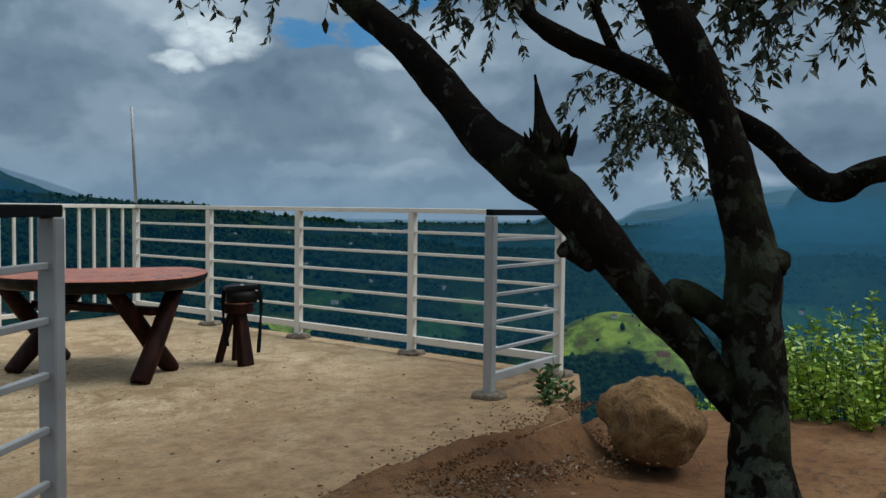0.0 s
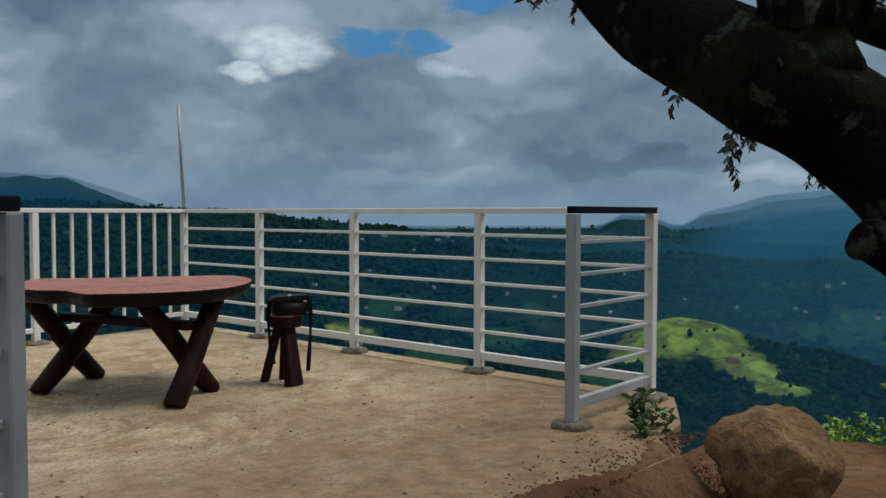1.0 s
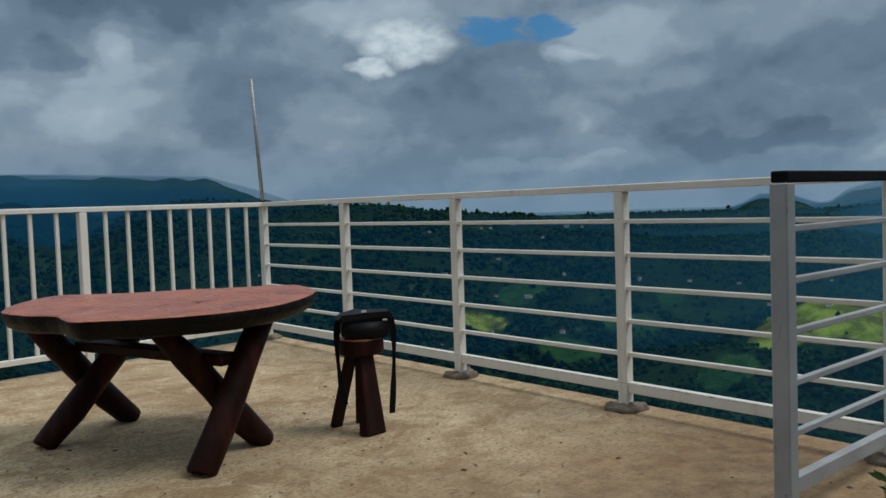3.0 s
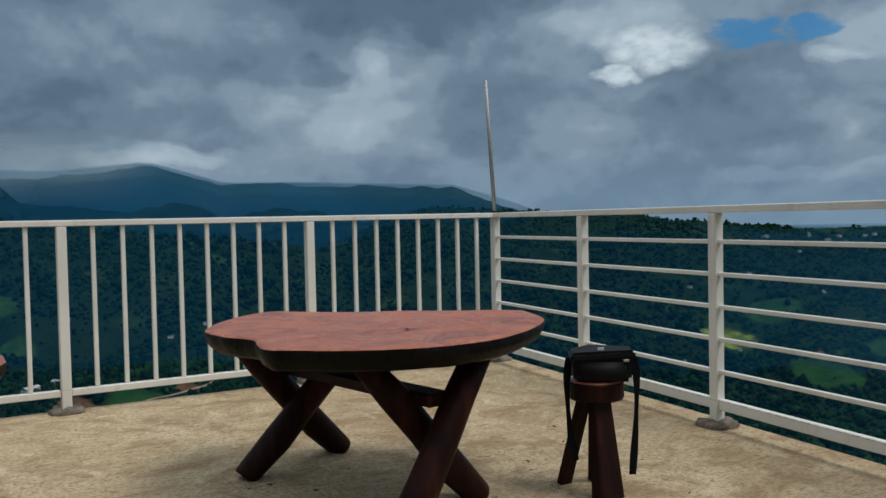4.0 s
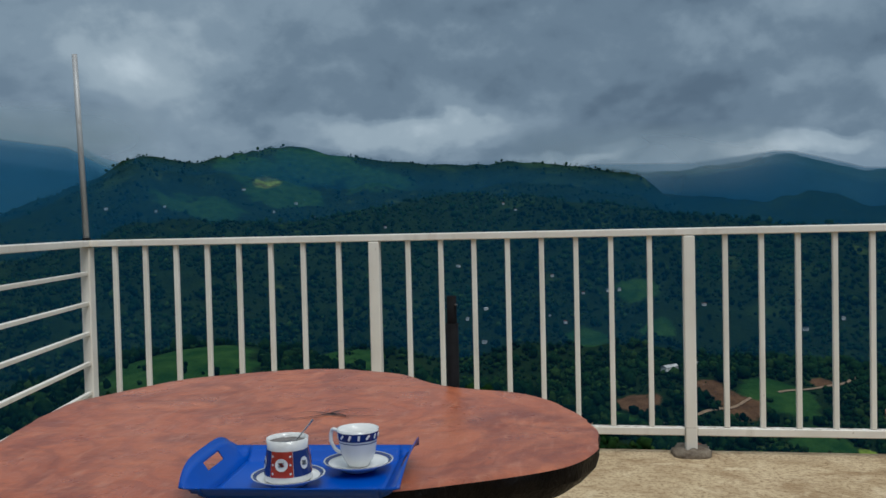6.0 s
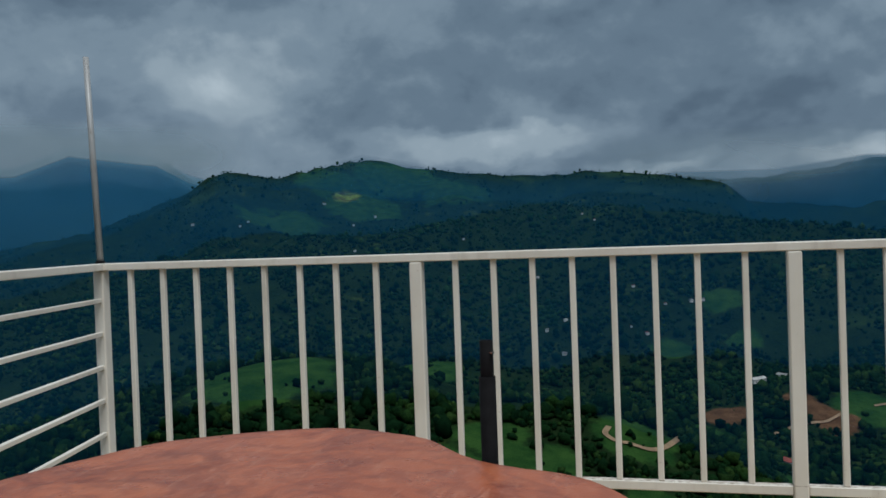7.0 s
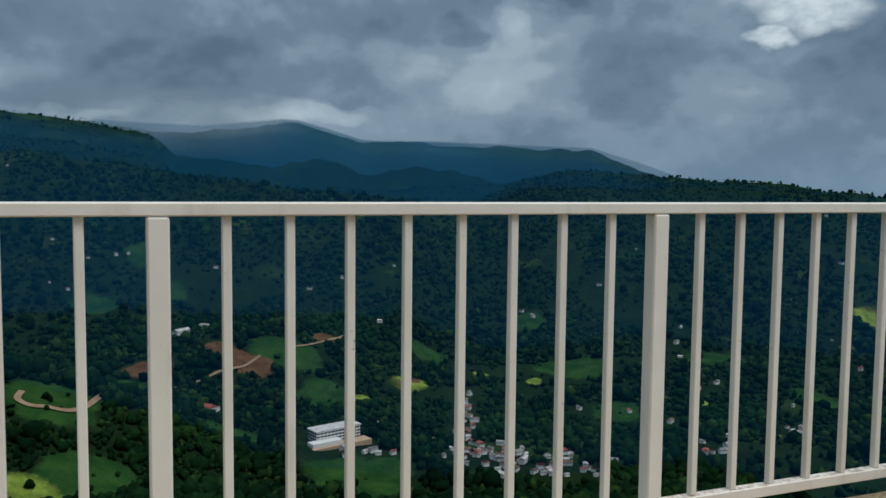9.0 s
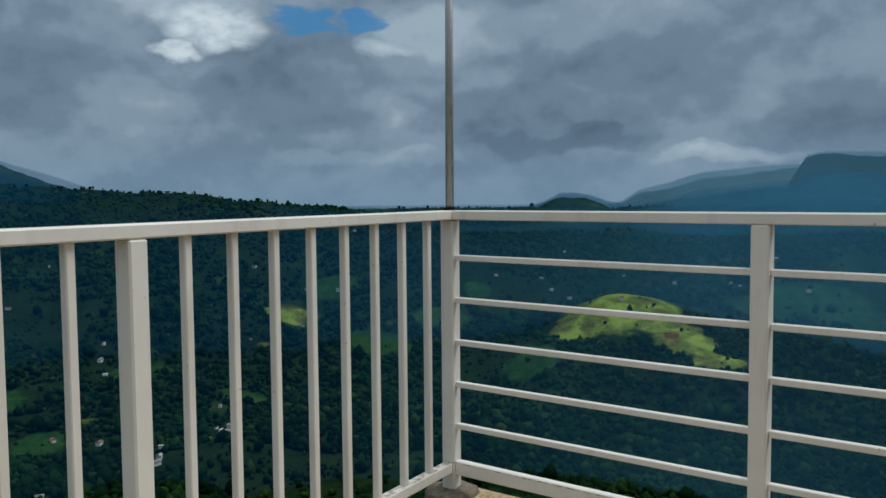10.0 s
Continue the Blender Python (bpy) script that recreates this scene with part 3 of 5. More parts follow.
def height(x, y):
    """The lie of the land, metres above the terrace, on arrays."""
    r = np.hypot(x - EYE.x, y - EYE.y) + 1e-6
    az = np.degrees(np.arctan2(y - EYE.y, x - EYE.x)) - TURN
    az = np.where(az < -90, az + 360, az)
    z = np.interp(r, [0, 9, 14, 60, 240, 560, 800, 1200, 2600, 5000], [-1.6, -2.6, -6, -34, -110, -208, -222, -205, -165, -140])
    z = z + fbm(x, y, 420, 4, 1) * np.interp(r, [0, 200, 700, 3000], [0, 14, 34, 40])
    for k, (d, w, crest) in enumerate(RANGES):
        el = np.interp(az, [c[0] for c in crest], [c[1] for c in crest])
        top = EYE.z + d * np.tan(np.radians(el))
        dd = d + 160 * fbm(az * 14.0, az * 0 + 3.0 * k, 120, 3, 5 + k)
        f = np.clip(1 - np.abs(r - dd) / w, 0, 1)
        rid = 1 - np.abs(fbm(x, y, 330, 4, 20 + k))
        f = f ** 1.15 * (1 - 0.35 * (1 - f) * (1 - rid) * 4)
        z = np.maximum(z, z + (top - z) * np.clip(f, 0, 1))
    # the bright grass hill with its spur
    for (a, rr, wid, top) in ((16.8, 1080, 150, -126), (13.5, 1010, 120, -152), (10.5, 930, 110, -172), (20.0, 1010, 110, -165)):
        hx, hy = polar(a, rr)
        g = np.exp(-((x - hx) ** 2 + (y - hy) ** 2) / (2 * (wid * 0.62) ** 2))
        z = np.maximum(z, z + (top - z) * g)
    # the slope with tea fields, towards the middle of the valley
    for (a, rr, wid, top) in ((80.5, 960, 190, -160), (92, 640, 170, -150), (112, 700, 260, -95)):
        hx, hy = polar(a, rr)
        g = np.exp(-((x - hx) ** 2 + (y - hy) ** 2) / (2 * (wid * 0.62) ** 2))
        z = np.maximum(z, z + (top - z) * g)
    z = z + fbm(x, y, 260, 4, 17) * np.interp(r, [0, 2400, 3000], [0, 0, 26])
    return z + fbm(x, y, 60, 3, 3) * np.interp(r, [0, 60, 400, 3000], [0, 0.6, 3, 9])


def polar(az, r):
    return EYE.x + r * math.cos(radians(az + TURN)), EYE.y + r * math.sin(radians(az + TURN))


def on_ground(az, el):
    """Where a line of sight from the terrace, by bearing and height angle, meets the land."""
    r = np.exp(np.linspace(math.log(60), math.log(4300), 900))
    x, y = polar(az, r)
    z = height(x, y)
    below = np.nonzero(EYE.z + r * math.tan(radians(el)) < z)[0]
    k = below[0] if len(below) else len(r) - 1
    return Vector((x[k], y[k], z[k]))


# patches of cover: s bare soil, g grass, b bright grass with sunlight partly in its colour; bearing, height angle,
# breadth
PATCHES = [("b", 17.2, -7.0, 70), ("b", 19.6, -8.4, 45), ("b", 13.0, -9.4, 32), ("b", 15.0, -8.1, 40), ("b", 13.9, -8.8, 34), ("b", 11.0, -10.6, 28), ("b", 108.2, 2.5, 34), ("g", 107, 2.2, 90), ("g", 112.5, 1.1, 90), ("g", 105, 3.9, 110), ("g", 101, 3.0, 90), ("g", 109.5, 3.9, 80),
           ("s", 80.0, -10.6, 17), ("s", 84.4, -11.9, 24), ("s", 78.0, -11.9, 22), ("s", 79.2, -11.2, 16), ("s", 73.3, -10.3, 14), ("g", 86.5, -12.9, 34), ("g", 90, -13.2, 32), ("g", 76, -11.0, 40), ("b", 67.7, -13.2, 20), ("s", 67.5, -13.0, 9), ("g", 99.3, -13.2, 26), ("b", 95.5, -16.9, 14), ("g", 98.5, -16.4, 26), ("b", 51.2, -13.6, 10), ("b", 48.8, -13.7, 10),
           ("b", 38.5, -8.0, 34), ("g", 88, -18, 30), ("g", 96, -15, 26), ("g", 114, -8.5, 60), ("g", 57, -12, 40), ("g", 48, -11, 34), ("g", 5, -7, 70), ("s", 14, -9.2, 10),
           ("g", 71, -19, 40), ("g", 84.4, -4.8, 30), ("g", 33, -10, 40), ("g", 104, -9, 60), ("b", 92, -18.5, 22), ("g", 60, -9, 26), ("g", 42, -13, 26),
           ("b", 63.0, -12.6, 10), ("g", 66.5, -11.4, 24), ("b", 59.4, -12.9, 11), ("g", 54.0, -14.5, 24), ("b", 44.5, -15.2, 9), ("g", 73.5, -13.8, 26), ("b", 70.8, -14.2, 9), ("g", 79.0, -16.0, 30), ("g", 29.0, -8.0, 40), ("g", 26.5, -6.4, 22), ("g", 23.0, -11.0, 30), ("g", 8.5, -7.2, 40), ("g", 36.0, -6.0, 36), ("b", 40.5, -9.8, 10), ("g", 101.0, -16.0, 40), ("b", 103.5, -14.6, 14), ("g", 87.5, -8.0, 26), ("g", 83.0, -7.2, 22)]
PATCHES = [(k, on_ground(a, e), w) for k, a, e, w in PATCHES]


def cover(x, y):
    out = {k: np.zeros_like(x) for k in "sgb"}
    for kind, p, w in PATCHES:
        v = np.exp(-((x - p.x) ** 2 + (y - p.y) ** 2) / (2 * (w * 0.8) ** 2))
        out[kind] = np.maximum(out[kind], v)
    return out["s"], out["g"], out["b"]


def valley():
    rad = [0.5]
    while rad[-1] < 4800:
        rad.append(rad[-1] * 1.012 + 0.25)
    rad = np.array(rad)
    azs = np.radians(np.concatenate([np.arange(-25, 145, 0.36), np.arange(145, 335, 2.5)]))
    R, A = np.meshgrid(rad, azs, indexing="ij")
    X, Y = EYE.x + R * np.cos(A), EYE.y + R * np.sin(A)
    Z = height(X, Y)
    nr, na = R.shape
    verts = np.stack([X, Y, Z], -1).reshape(-1, 3)
    i, j = np.meshgrid(np.arange(nr - 1), np.arange(na), indexing="ij")
    j2 = (j + 1) % na
    faces = np.stack([i * na + j, (i + 1) * na + j, (i + 1) * na + j2, i * na + j2], -1).reshape(-1, 4)
    ob = big_mesh("ground", verts, faces, VALLEY, True)
    s, g, b = cover(verts[:, 0], verts[:, 1])
    col = ob.data.color_attributes.new("cover", "FLOAT_COLOR", "POINT")
    col.data.foreach_set("color", np.stack([s, g, b, s * 0 + 1], -1).astype(np.float32).ravel())
    tagged(ob, "wide green valley of forest, tea fields and misty hills", "ground", kind="structure")


# haze colours of the sheets; the eastern one is paler, as if sunlit
NEAR_HAZE, EAST_HAZE = (0.008, 0.070, 0.152), (0.044, 0.148, 0.235)


def mist():
    """Sheets added across the valley, the blue haze of distance put into their colour, one behind the other, up to
    about the crests behind them.
    """
    for d, thick, tone, pale in ((620, 0.12, NEAR_HAZE, EAST_HAZE), (1080, 0.18, NEAR_HAZE, EAST_HAZE), (1780, 0.25, NEAR_HAZE, EAST_HAZE), (2120, 0.26, (0.013, 0.080, 0.158), (0.055, 0.165, 0.255)),
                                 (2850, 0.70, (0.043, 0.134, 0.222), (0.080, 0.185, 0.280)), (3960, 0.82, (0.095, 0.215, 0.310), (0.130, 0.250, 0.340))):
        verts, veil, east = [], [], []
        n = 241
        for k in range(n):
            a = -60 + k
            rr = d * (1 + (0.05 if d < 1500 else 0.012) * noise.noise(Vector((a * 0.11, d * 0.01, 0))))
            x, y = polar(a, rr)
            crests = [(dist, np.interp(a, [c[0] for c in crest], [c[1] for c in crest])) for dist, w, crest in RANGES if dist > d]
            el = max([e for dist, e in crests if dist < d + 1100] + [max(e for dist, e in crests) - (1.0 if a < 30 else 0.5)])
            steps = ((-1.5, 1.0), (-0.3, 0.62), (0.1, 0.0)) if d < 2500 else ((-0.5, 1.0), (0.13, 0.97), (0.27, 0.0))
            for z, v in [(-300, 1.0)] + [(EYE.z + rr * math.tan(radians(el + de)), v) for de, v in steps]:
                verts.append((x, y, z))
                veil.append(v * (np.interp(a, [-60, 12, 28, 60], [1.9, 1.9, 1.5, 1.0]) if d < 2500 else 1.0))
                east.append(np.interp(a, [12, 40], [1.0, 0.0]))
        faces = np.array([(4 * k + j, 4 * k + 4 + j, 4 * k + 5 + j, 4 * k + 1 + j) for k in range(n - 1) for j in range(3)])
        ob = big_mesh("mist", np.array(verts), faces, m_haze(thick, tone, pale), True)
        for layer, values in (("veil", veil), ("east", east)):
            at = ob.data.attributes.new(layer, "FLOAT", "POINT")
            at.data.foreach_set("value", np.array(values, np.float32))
        tagged(ob, "thin sheet across the valley with blue distance haze put into its colour", "mist", kind="stuff")


def low_cloud(a0, a1, e0, e1, d, thick):
    """A ragged scrap of cloud that trails over a crest."""
    verts, veil, nx, ny = [], [], 40, 16
    for i in range(nx):
        for j in range(ny):
            u, v = i / (nx - 1), j / (ny - 1)
            a, e = a0 + (a1 - a0) * u, e0 + (e1 - e0) * v
            x, y = polar(a, d * (1 + 0.03 * math.sin(6 * u)))
            verts.append((x, y, EYE.z + d * math.tan(radians(e))))
            edge = math.sin(math.pi * u) * math.sin(math.pi * v)
            veil.append(max(0.0, min(1.0, 1.4 * edge + 0.9 * noise.noise(Vector((u * 4, v * 3, d * 0.01))) * edge)))
    faces = np.array([(i * ny + j, (i + 1) * ny + j, (i + 1) * ny + j + 1, i * ny + j + 1) for i in range(nx - 1) for j in range(ny - 1)])
    ob = big_mesh("low_cloud", np.array(verts), faces, m_haze(thick, (0.25, 0.30, 0.33)), True)
    at = ob.data.attributes.new("veil", "FLOAT", "POINT")
    at.data.foreach_set("value", np.array(veil, np.float32))
    tagged(ob, "pale scrap of low cloud trailing over the ridge", "cloud", kind="stuff")


def woods():
    """Tree crowns over the valley and along the crests."""
    rng = np.random.default_rng(5)
    n0 = 380000
    a = rng.uniform(-14, 138, n0)
    r = np.exp(rng.uniform(np.log(300), np.log(2500), n0))
    x, y = EYE.x + r * np.cos(np.radians(a)), EYE.y + r * np.sin(np.radians(a))
    s, g, b = cover(x, y)
    clear = np.maximum(np.maximum(s, g), b) + fbm(x, y, 60, 3, 8) * 0.22
    open_ = fbm(x, y, 170, 4, 11)
    dense = np.where(open_ > 0.26, 0.12, 1.0) * np.where(clear > 0.42, 0.03, 1.0)
    keep = rng.uniform(0, 1, n0) < dense * np.interp(r, [300, 700, 1400, 2500], [0.18, 0.42, 0.55, 0.55])
    for p, wide in CLEARINGS:
        ux, uy = (p.x - EYE.x), (p.y - EYE.y)
        far = math.hypot(ux, uy)
        ux, uy = ux / far, uy / far
        along, across = (x - p.x) * ux + (y - p.y) * uy, np.abs((y - p.y) * ux - (x - p.x) * uy)
        keep &= ~((across < wide) & (along > -wide * 2.4) & (along < wide))
    x, y, r = x[keep], y[keep], r[keep]
    n = len(x)
    z = height(x, y)
    size = (2.15 * np.exp(0.46 * rng.standard_normal(n))).clip(0.8, 6.5) * np.interp(r, [300, 1200, 2200, 3500], [0.95, 1.0, 0.72, 0.65])
    tall = rng.uniform(0.6, 1.35, n)
    bm = bmesh.new()
    bmesh.ops.create_icosphere(bm, subdivisions=1, radius=1.0)
    bv = np.array([v.co[:] for v in bm.verts])
    bf = np.array([[v.index for v in f.verts] for f in bm.faces])
    bm.free()
    jit = 1 + rng.uniform(-0.45, 0.40, (n, len(bv), 1))
    V = bv[None] * jit
    V = V * np.stack([size, size, size * tall], -1)[:, None, :]
    V = V + np.stack([x, y, z + size * tall * 0.75], -1)[:, None, :]
    F = bf[None] + (np.arange(n) * len(bv))[:, None, None]
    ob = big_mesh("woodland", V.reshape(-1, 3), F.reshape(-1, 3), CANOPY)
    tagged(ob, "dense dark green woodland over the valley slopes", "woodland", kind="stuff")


def house_places():
    rng = random.Random(12)
    spots = [(80.3, -14.6), (42.7, -14.8), (47.0, -15.6)]
    for a, e, sa, se, n in ((62.0, -17.8, 1.4, 0.45, 46), (58.2, -18.2, 1.6, 0.4, 32), (64.0, -15.6, 0.4, 1.2, 20), (70.6, -17.3, 1.2, 0.3, 10), (49, -13.5, 6, 2.0, 8), (47.8, -16.4, 0.8, 0.3, 6), (42.7, -14.9, 0.5, 0.25, 5), (30, -6.5, 9, 2.0, 14),
                             (15, -5.0, 7, 1.2, 10), (84, -5.0, 5, 1.2, 5), (94, -6.5, 6, 1.5, 7), (112, 1.2, 3.5, 0.5, 7), (96, 0.5, 6, 0.6, 4), (75, -7.5, 6, 2.0, 4), (34, -1.75, 5, 0.22, 20), (55, -8, 5, 2, 6)):
        spots += [(rng.gauss(a, sa), rng.gauss(e, se)) for _ in range(n)]
    out = [on_ground(a, el) for a, el in spots]
    return [p for p in out if 330 < (p - EYE).length < 3900]


HOUSES = house_places()
BLOCK = on_ground(72.7, -16.8)
CLEARINGS = [(p, 9) for p in HOUSES] + [(BLOCK, 34)]
valley()
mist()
low_cloud(74, 93, 1.2, 6.2, 2700, 0.42)
low_cloud(114, 138, 3.6, 8.0, 3600, 0.8)
woods()


# ---- terrace ----
RAIL = 1.115          # top of the handrails
CORNER, LEFT = Vector((0, 0, 0)), Vector((-6.215, 0, 0))
END = Vector((-0.583, -4.898, 0))      # far end of the side railing
GATE = Vector((-1.451, -4.832, 0))
GATE_L = Vector((-4.363, -4.876, 0))
BACK_L = Vector((-5.05, -5.20, 0))
# the bank was laid out askew to the terrace: its own axes
NEAR = Matrix.Translation((-5.855, -7.107, 0)) @ Matrix.Rotation(radians(3.35), 4, "Z") @ Matrix.Translation((6.234, 6.714, 0))


def slab_mesh(name, outline, z0, z1, material, cuts=0, rough=0.0):
    bm = bmesh.new()
    top = [bm.verts.new((x, y, z1)) for x, y in outline]
    f = bm.faces.new(top)
    if f.normal.z < 0:
        f.normal_flip()
    ret = bmesh.ops.extrude_face_region(bm, geom=[f])
    vs = [v for v in ret["geom"] if isinstance(v, bmesh.types.BMVert)]
    for v in vs:
        v.co.z = z0
    bmesh.ops.recalc_face_normals(bm, faces=bm.faces)
    return part(name, bm, material)


def terrace():
    edge = [(-5.1, -5.3), (-4.6, -5.12), (-4.1, -5.08), (-3.66, -4.98), (-3.25, -5.0), (-2.95, -5.08), (-2.66, -5.1), (-2.3, -5.24), (-1.95, -5.3), (-1.72, -5.16), (-1.35, -5.15), (-0.98, -5.02)]
    edge = [NEAR @ Vector((x, y, 0)) for x, y in edge]
    out = [(0.13, 0.07), (-6.32, 0.07), (-5.14, -5.45)] + [(p.x, p.y) for p in edge] + [(-0.46, -5.0)]
    f = slab_mesh("floor", out, -0.35, 0.0, CONC)
    tagged(f, "worn sandy concrete terrace floor with stains", "floor", kind="structure")


terrace()


def pad(parent, m, seed, wide=0.10):
    """The rough mortar foot round a post."""
    rng = random.Random(seed)
    bm = bmesh.new()
    n = 16
    rings = []

    def sq(k):
        a = 2 * math.pi * (k + 0.5) / n
        c, q = math.cos(a), math.sin(a)
        return 0.93 / max(abs(c), abs(q)) ** 0.72
    for s, z in ((1.0, -0.004), (1.03, 0.012), (0.92, 0.027), (0.40, 0.033)):
        rings.append([bm.verts.new((math.cos(2 * math.pi * (k + 0.5) / n) * wide * s * sq(k) * (1 + 0.16 * noise.noise(Vector((k * 0.9, seed, 0)))),
                                    math.sin(2 * math.pi * (k + 0.5) / n) * wide * s * sq(k) * (1 + 0.16 * noise.noise(Vector((k * 0.9, seed, 4)))),
                                    z + rng.uniform(-0.010, 0.010))) for k in range(n)])
    for a, b in zip(rings, rings[1:]):
        for k in range(n):
            bm.faces.new((a[k], a[(k + 1) % n], b[(k + 1) % n], b[k]))
    bm.faces.new(rings[-1])
    o = part("mortar_foot", bm, PAD, parent, "rough mortar foot round the post", True)
    o.matrix_basis = m
    return o


def railing(name, a, b, posts, bars, mat, label, post_w=0.056, skip_first=False, skip_last=False, cap=None, gaps=()):
    """A run of railing from a to b with posts at these distances. bars: 'upright' balusters or 'level' rods.
    gaps: for each bay, the gap after its post and the pitch of the first seven balusters; the eighth halves what is left."""
    a, b = Vector(a), Vector(b)
    d = (b - a)
    x = d.normalized()
    ang = math.atan2(x.y, x.x)
    L = d.length
    e = thing(name, label, "railing", Matrix.Translation(a) @ Matrix.Rotation(ang, 4, "Z"))
    part("handrail", beam_bm((-0.02, 0, RAIL - 0.018), (L + 0.02, 0, RAIL - 0.018), 0.056, 0.036), cap or mat, e)
    post = None
    for i, px in enumerate(posts):
        if (i == 0 and skip_first) or (i == len(posts) - 1 and skip_last):
            continue
        if post is None:
            post = part("post", box_bm(-post_w / 2, post_w / 2, -post_w / 2, post_w / 2, 0.0, RAIL - 0.037, 0.005), mat, e)
            post.matrix_basis = Matrix.Translation((px, 0, 0))
        else:
            share("post", post, e, Matrix.Translation((px, 0, 0)))
        pad(e, Matrix.Translation((px, 0, 0)), i + 3 * len(posts))
    g = post_w / 2 + 0.001
    bar = None
    for i, (p0, p1) in enumerate(zip(posts, posts[1:])):
        if bars == "upright":
            part("bottom_rail", beam_bm((p0 + g, 0, 0.115), (p1 - g, 0, 0.115), 0.04, 0.04), mat, e)
            first, pitch = gaps[i]
            at = [p0 + first + pitch * k for k in range(7)]
            at.append((at[-1] + p1) / 2)
            for k, bx in enumerate(at):
                m = Matrix.Translation((bx, 0, 0))
                if bar is None:
                    bar = part("baluster", box_bm(-0.0125, 0.0125, -0.0125, 0.0125, 0.134, RAIL - 0.035, 0.003), mat, e)
                    bar.matrix_basis = m
                else:
                    share("baluster", bar, e, m)
        else:
            part("bottom_rail", beam_bm((p0 + g, 0, 0.115), (p1 - g, 0, 0.115), 0.034, 0.055), mat, e)
            for k in range(5):
                z = 0.115 + (RAIL - 0.018 - 0.115) * (k + 1) / 6
                part("rod", beam_bm((p0 + g, 0, z), (p1 - g, 0, z), 0.022, 0.022, 0.003), mat, e)
    return e


def flag_pole(name, base, lean, top):
    e = thing(name, "thin pale steel pole standing up from the railing corner", "pole", Matrix.Translation(base))
    bm = tube_bm([(0, 0, RAIL - 0.0), (lean[0] * 0.5, lean[1] * 0.5, (RAIL + top) / 2), (lean[0], lean[1], top)], [0.016, 0.015, 0.014], 8)
    part("tube", bm, GREY, e, smooth=True)
    part("collar", tube_bm([(0, 0, RAIL), (0, 0, RAIL + 0.012)], [0.024, 0.022], 10), IRON, e)


railing("front_railing", LEFT, CORNER, [0, 1.617, 3.192, 4.719, 6.215], "upright", PAINT, "cream painted steel railing with upright balusters at the terrace edge",
        gaps=[(0.166, 0.1777), (0.177, 0.1708), (0.172, 0.168), (0.168, 0.1653)])
railing("side_railing", CORNER, END, [0, 1.188, 2.396, 3.648, 4.933], "level", PAINT, "cream painted steel railing with level rods at the terrace side", skip_first=True)
railing("left_railing", LEFT, BACK_L, [0, 1.49, 2.74, 4.03, 5.33], "level", PAINT, "cream painted steel railing with level rods beside the second table", skip_first=True)
railing("gate_railing", GATE, END, [0, (END - GATE).length], "level", GREY, "short grey painted steel railing beside the terrace opening", post_w=0.058, skip_last=True, cap=IRON)
railing("entry_railing", GATE_L, BACK_L, [0, (BACK_L - GATE_L).length], "level", GREY, "grey painted steel railing with level rods at the entry", post_w=0.058, skip_last=True, cap=IRON)
flag_pole("corner_pole", CORNER, (-0.11, -0.07), 2.09)
flag_pole("corner_pole", LEFT, (-0.02, -0.02), 2.126)


# ---- furniture ----
TOP_A, TOP_B = 0.656, 0.672      # the table tops
def live_edge(points, n=10):
    """A closed, slightly uneven outline through a few hand-set corners."""
    P = [np.array(p) for p in points]
    out = []
    m = len(P)
    for i in range(m):
        p0, p1, p2, p3 = P[i - 1], P[i], P[(i + 1) % m], P[(i + 2) % m]
        for s in range(n):
            t = s / n
            q = 0.5 * (2 * p1 + (p2 - p0) * t + (2 * p0 - 5 * p1 + 4 * p2 - p3) * t * t + (3 * p1 - p0 - 3 * p2 + p3) * t ** 3)
            w = 0.006 * noise.noise(Vector((q[0] * 9, q[1] * 9, 0))) + 0.003 * noise.noise(Vector((q[0] * 33, q[1] * 33, 2)))
            out.append((q[0] + w, q[1] + w))
    return out


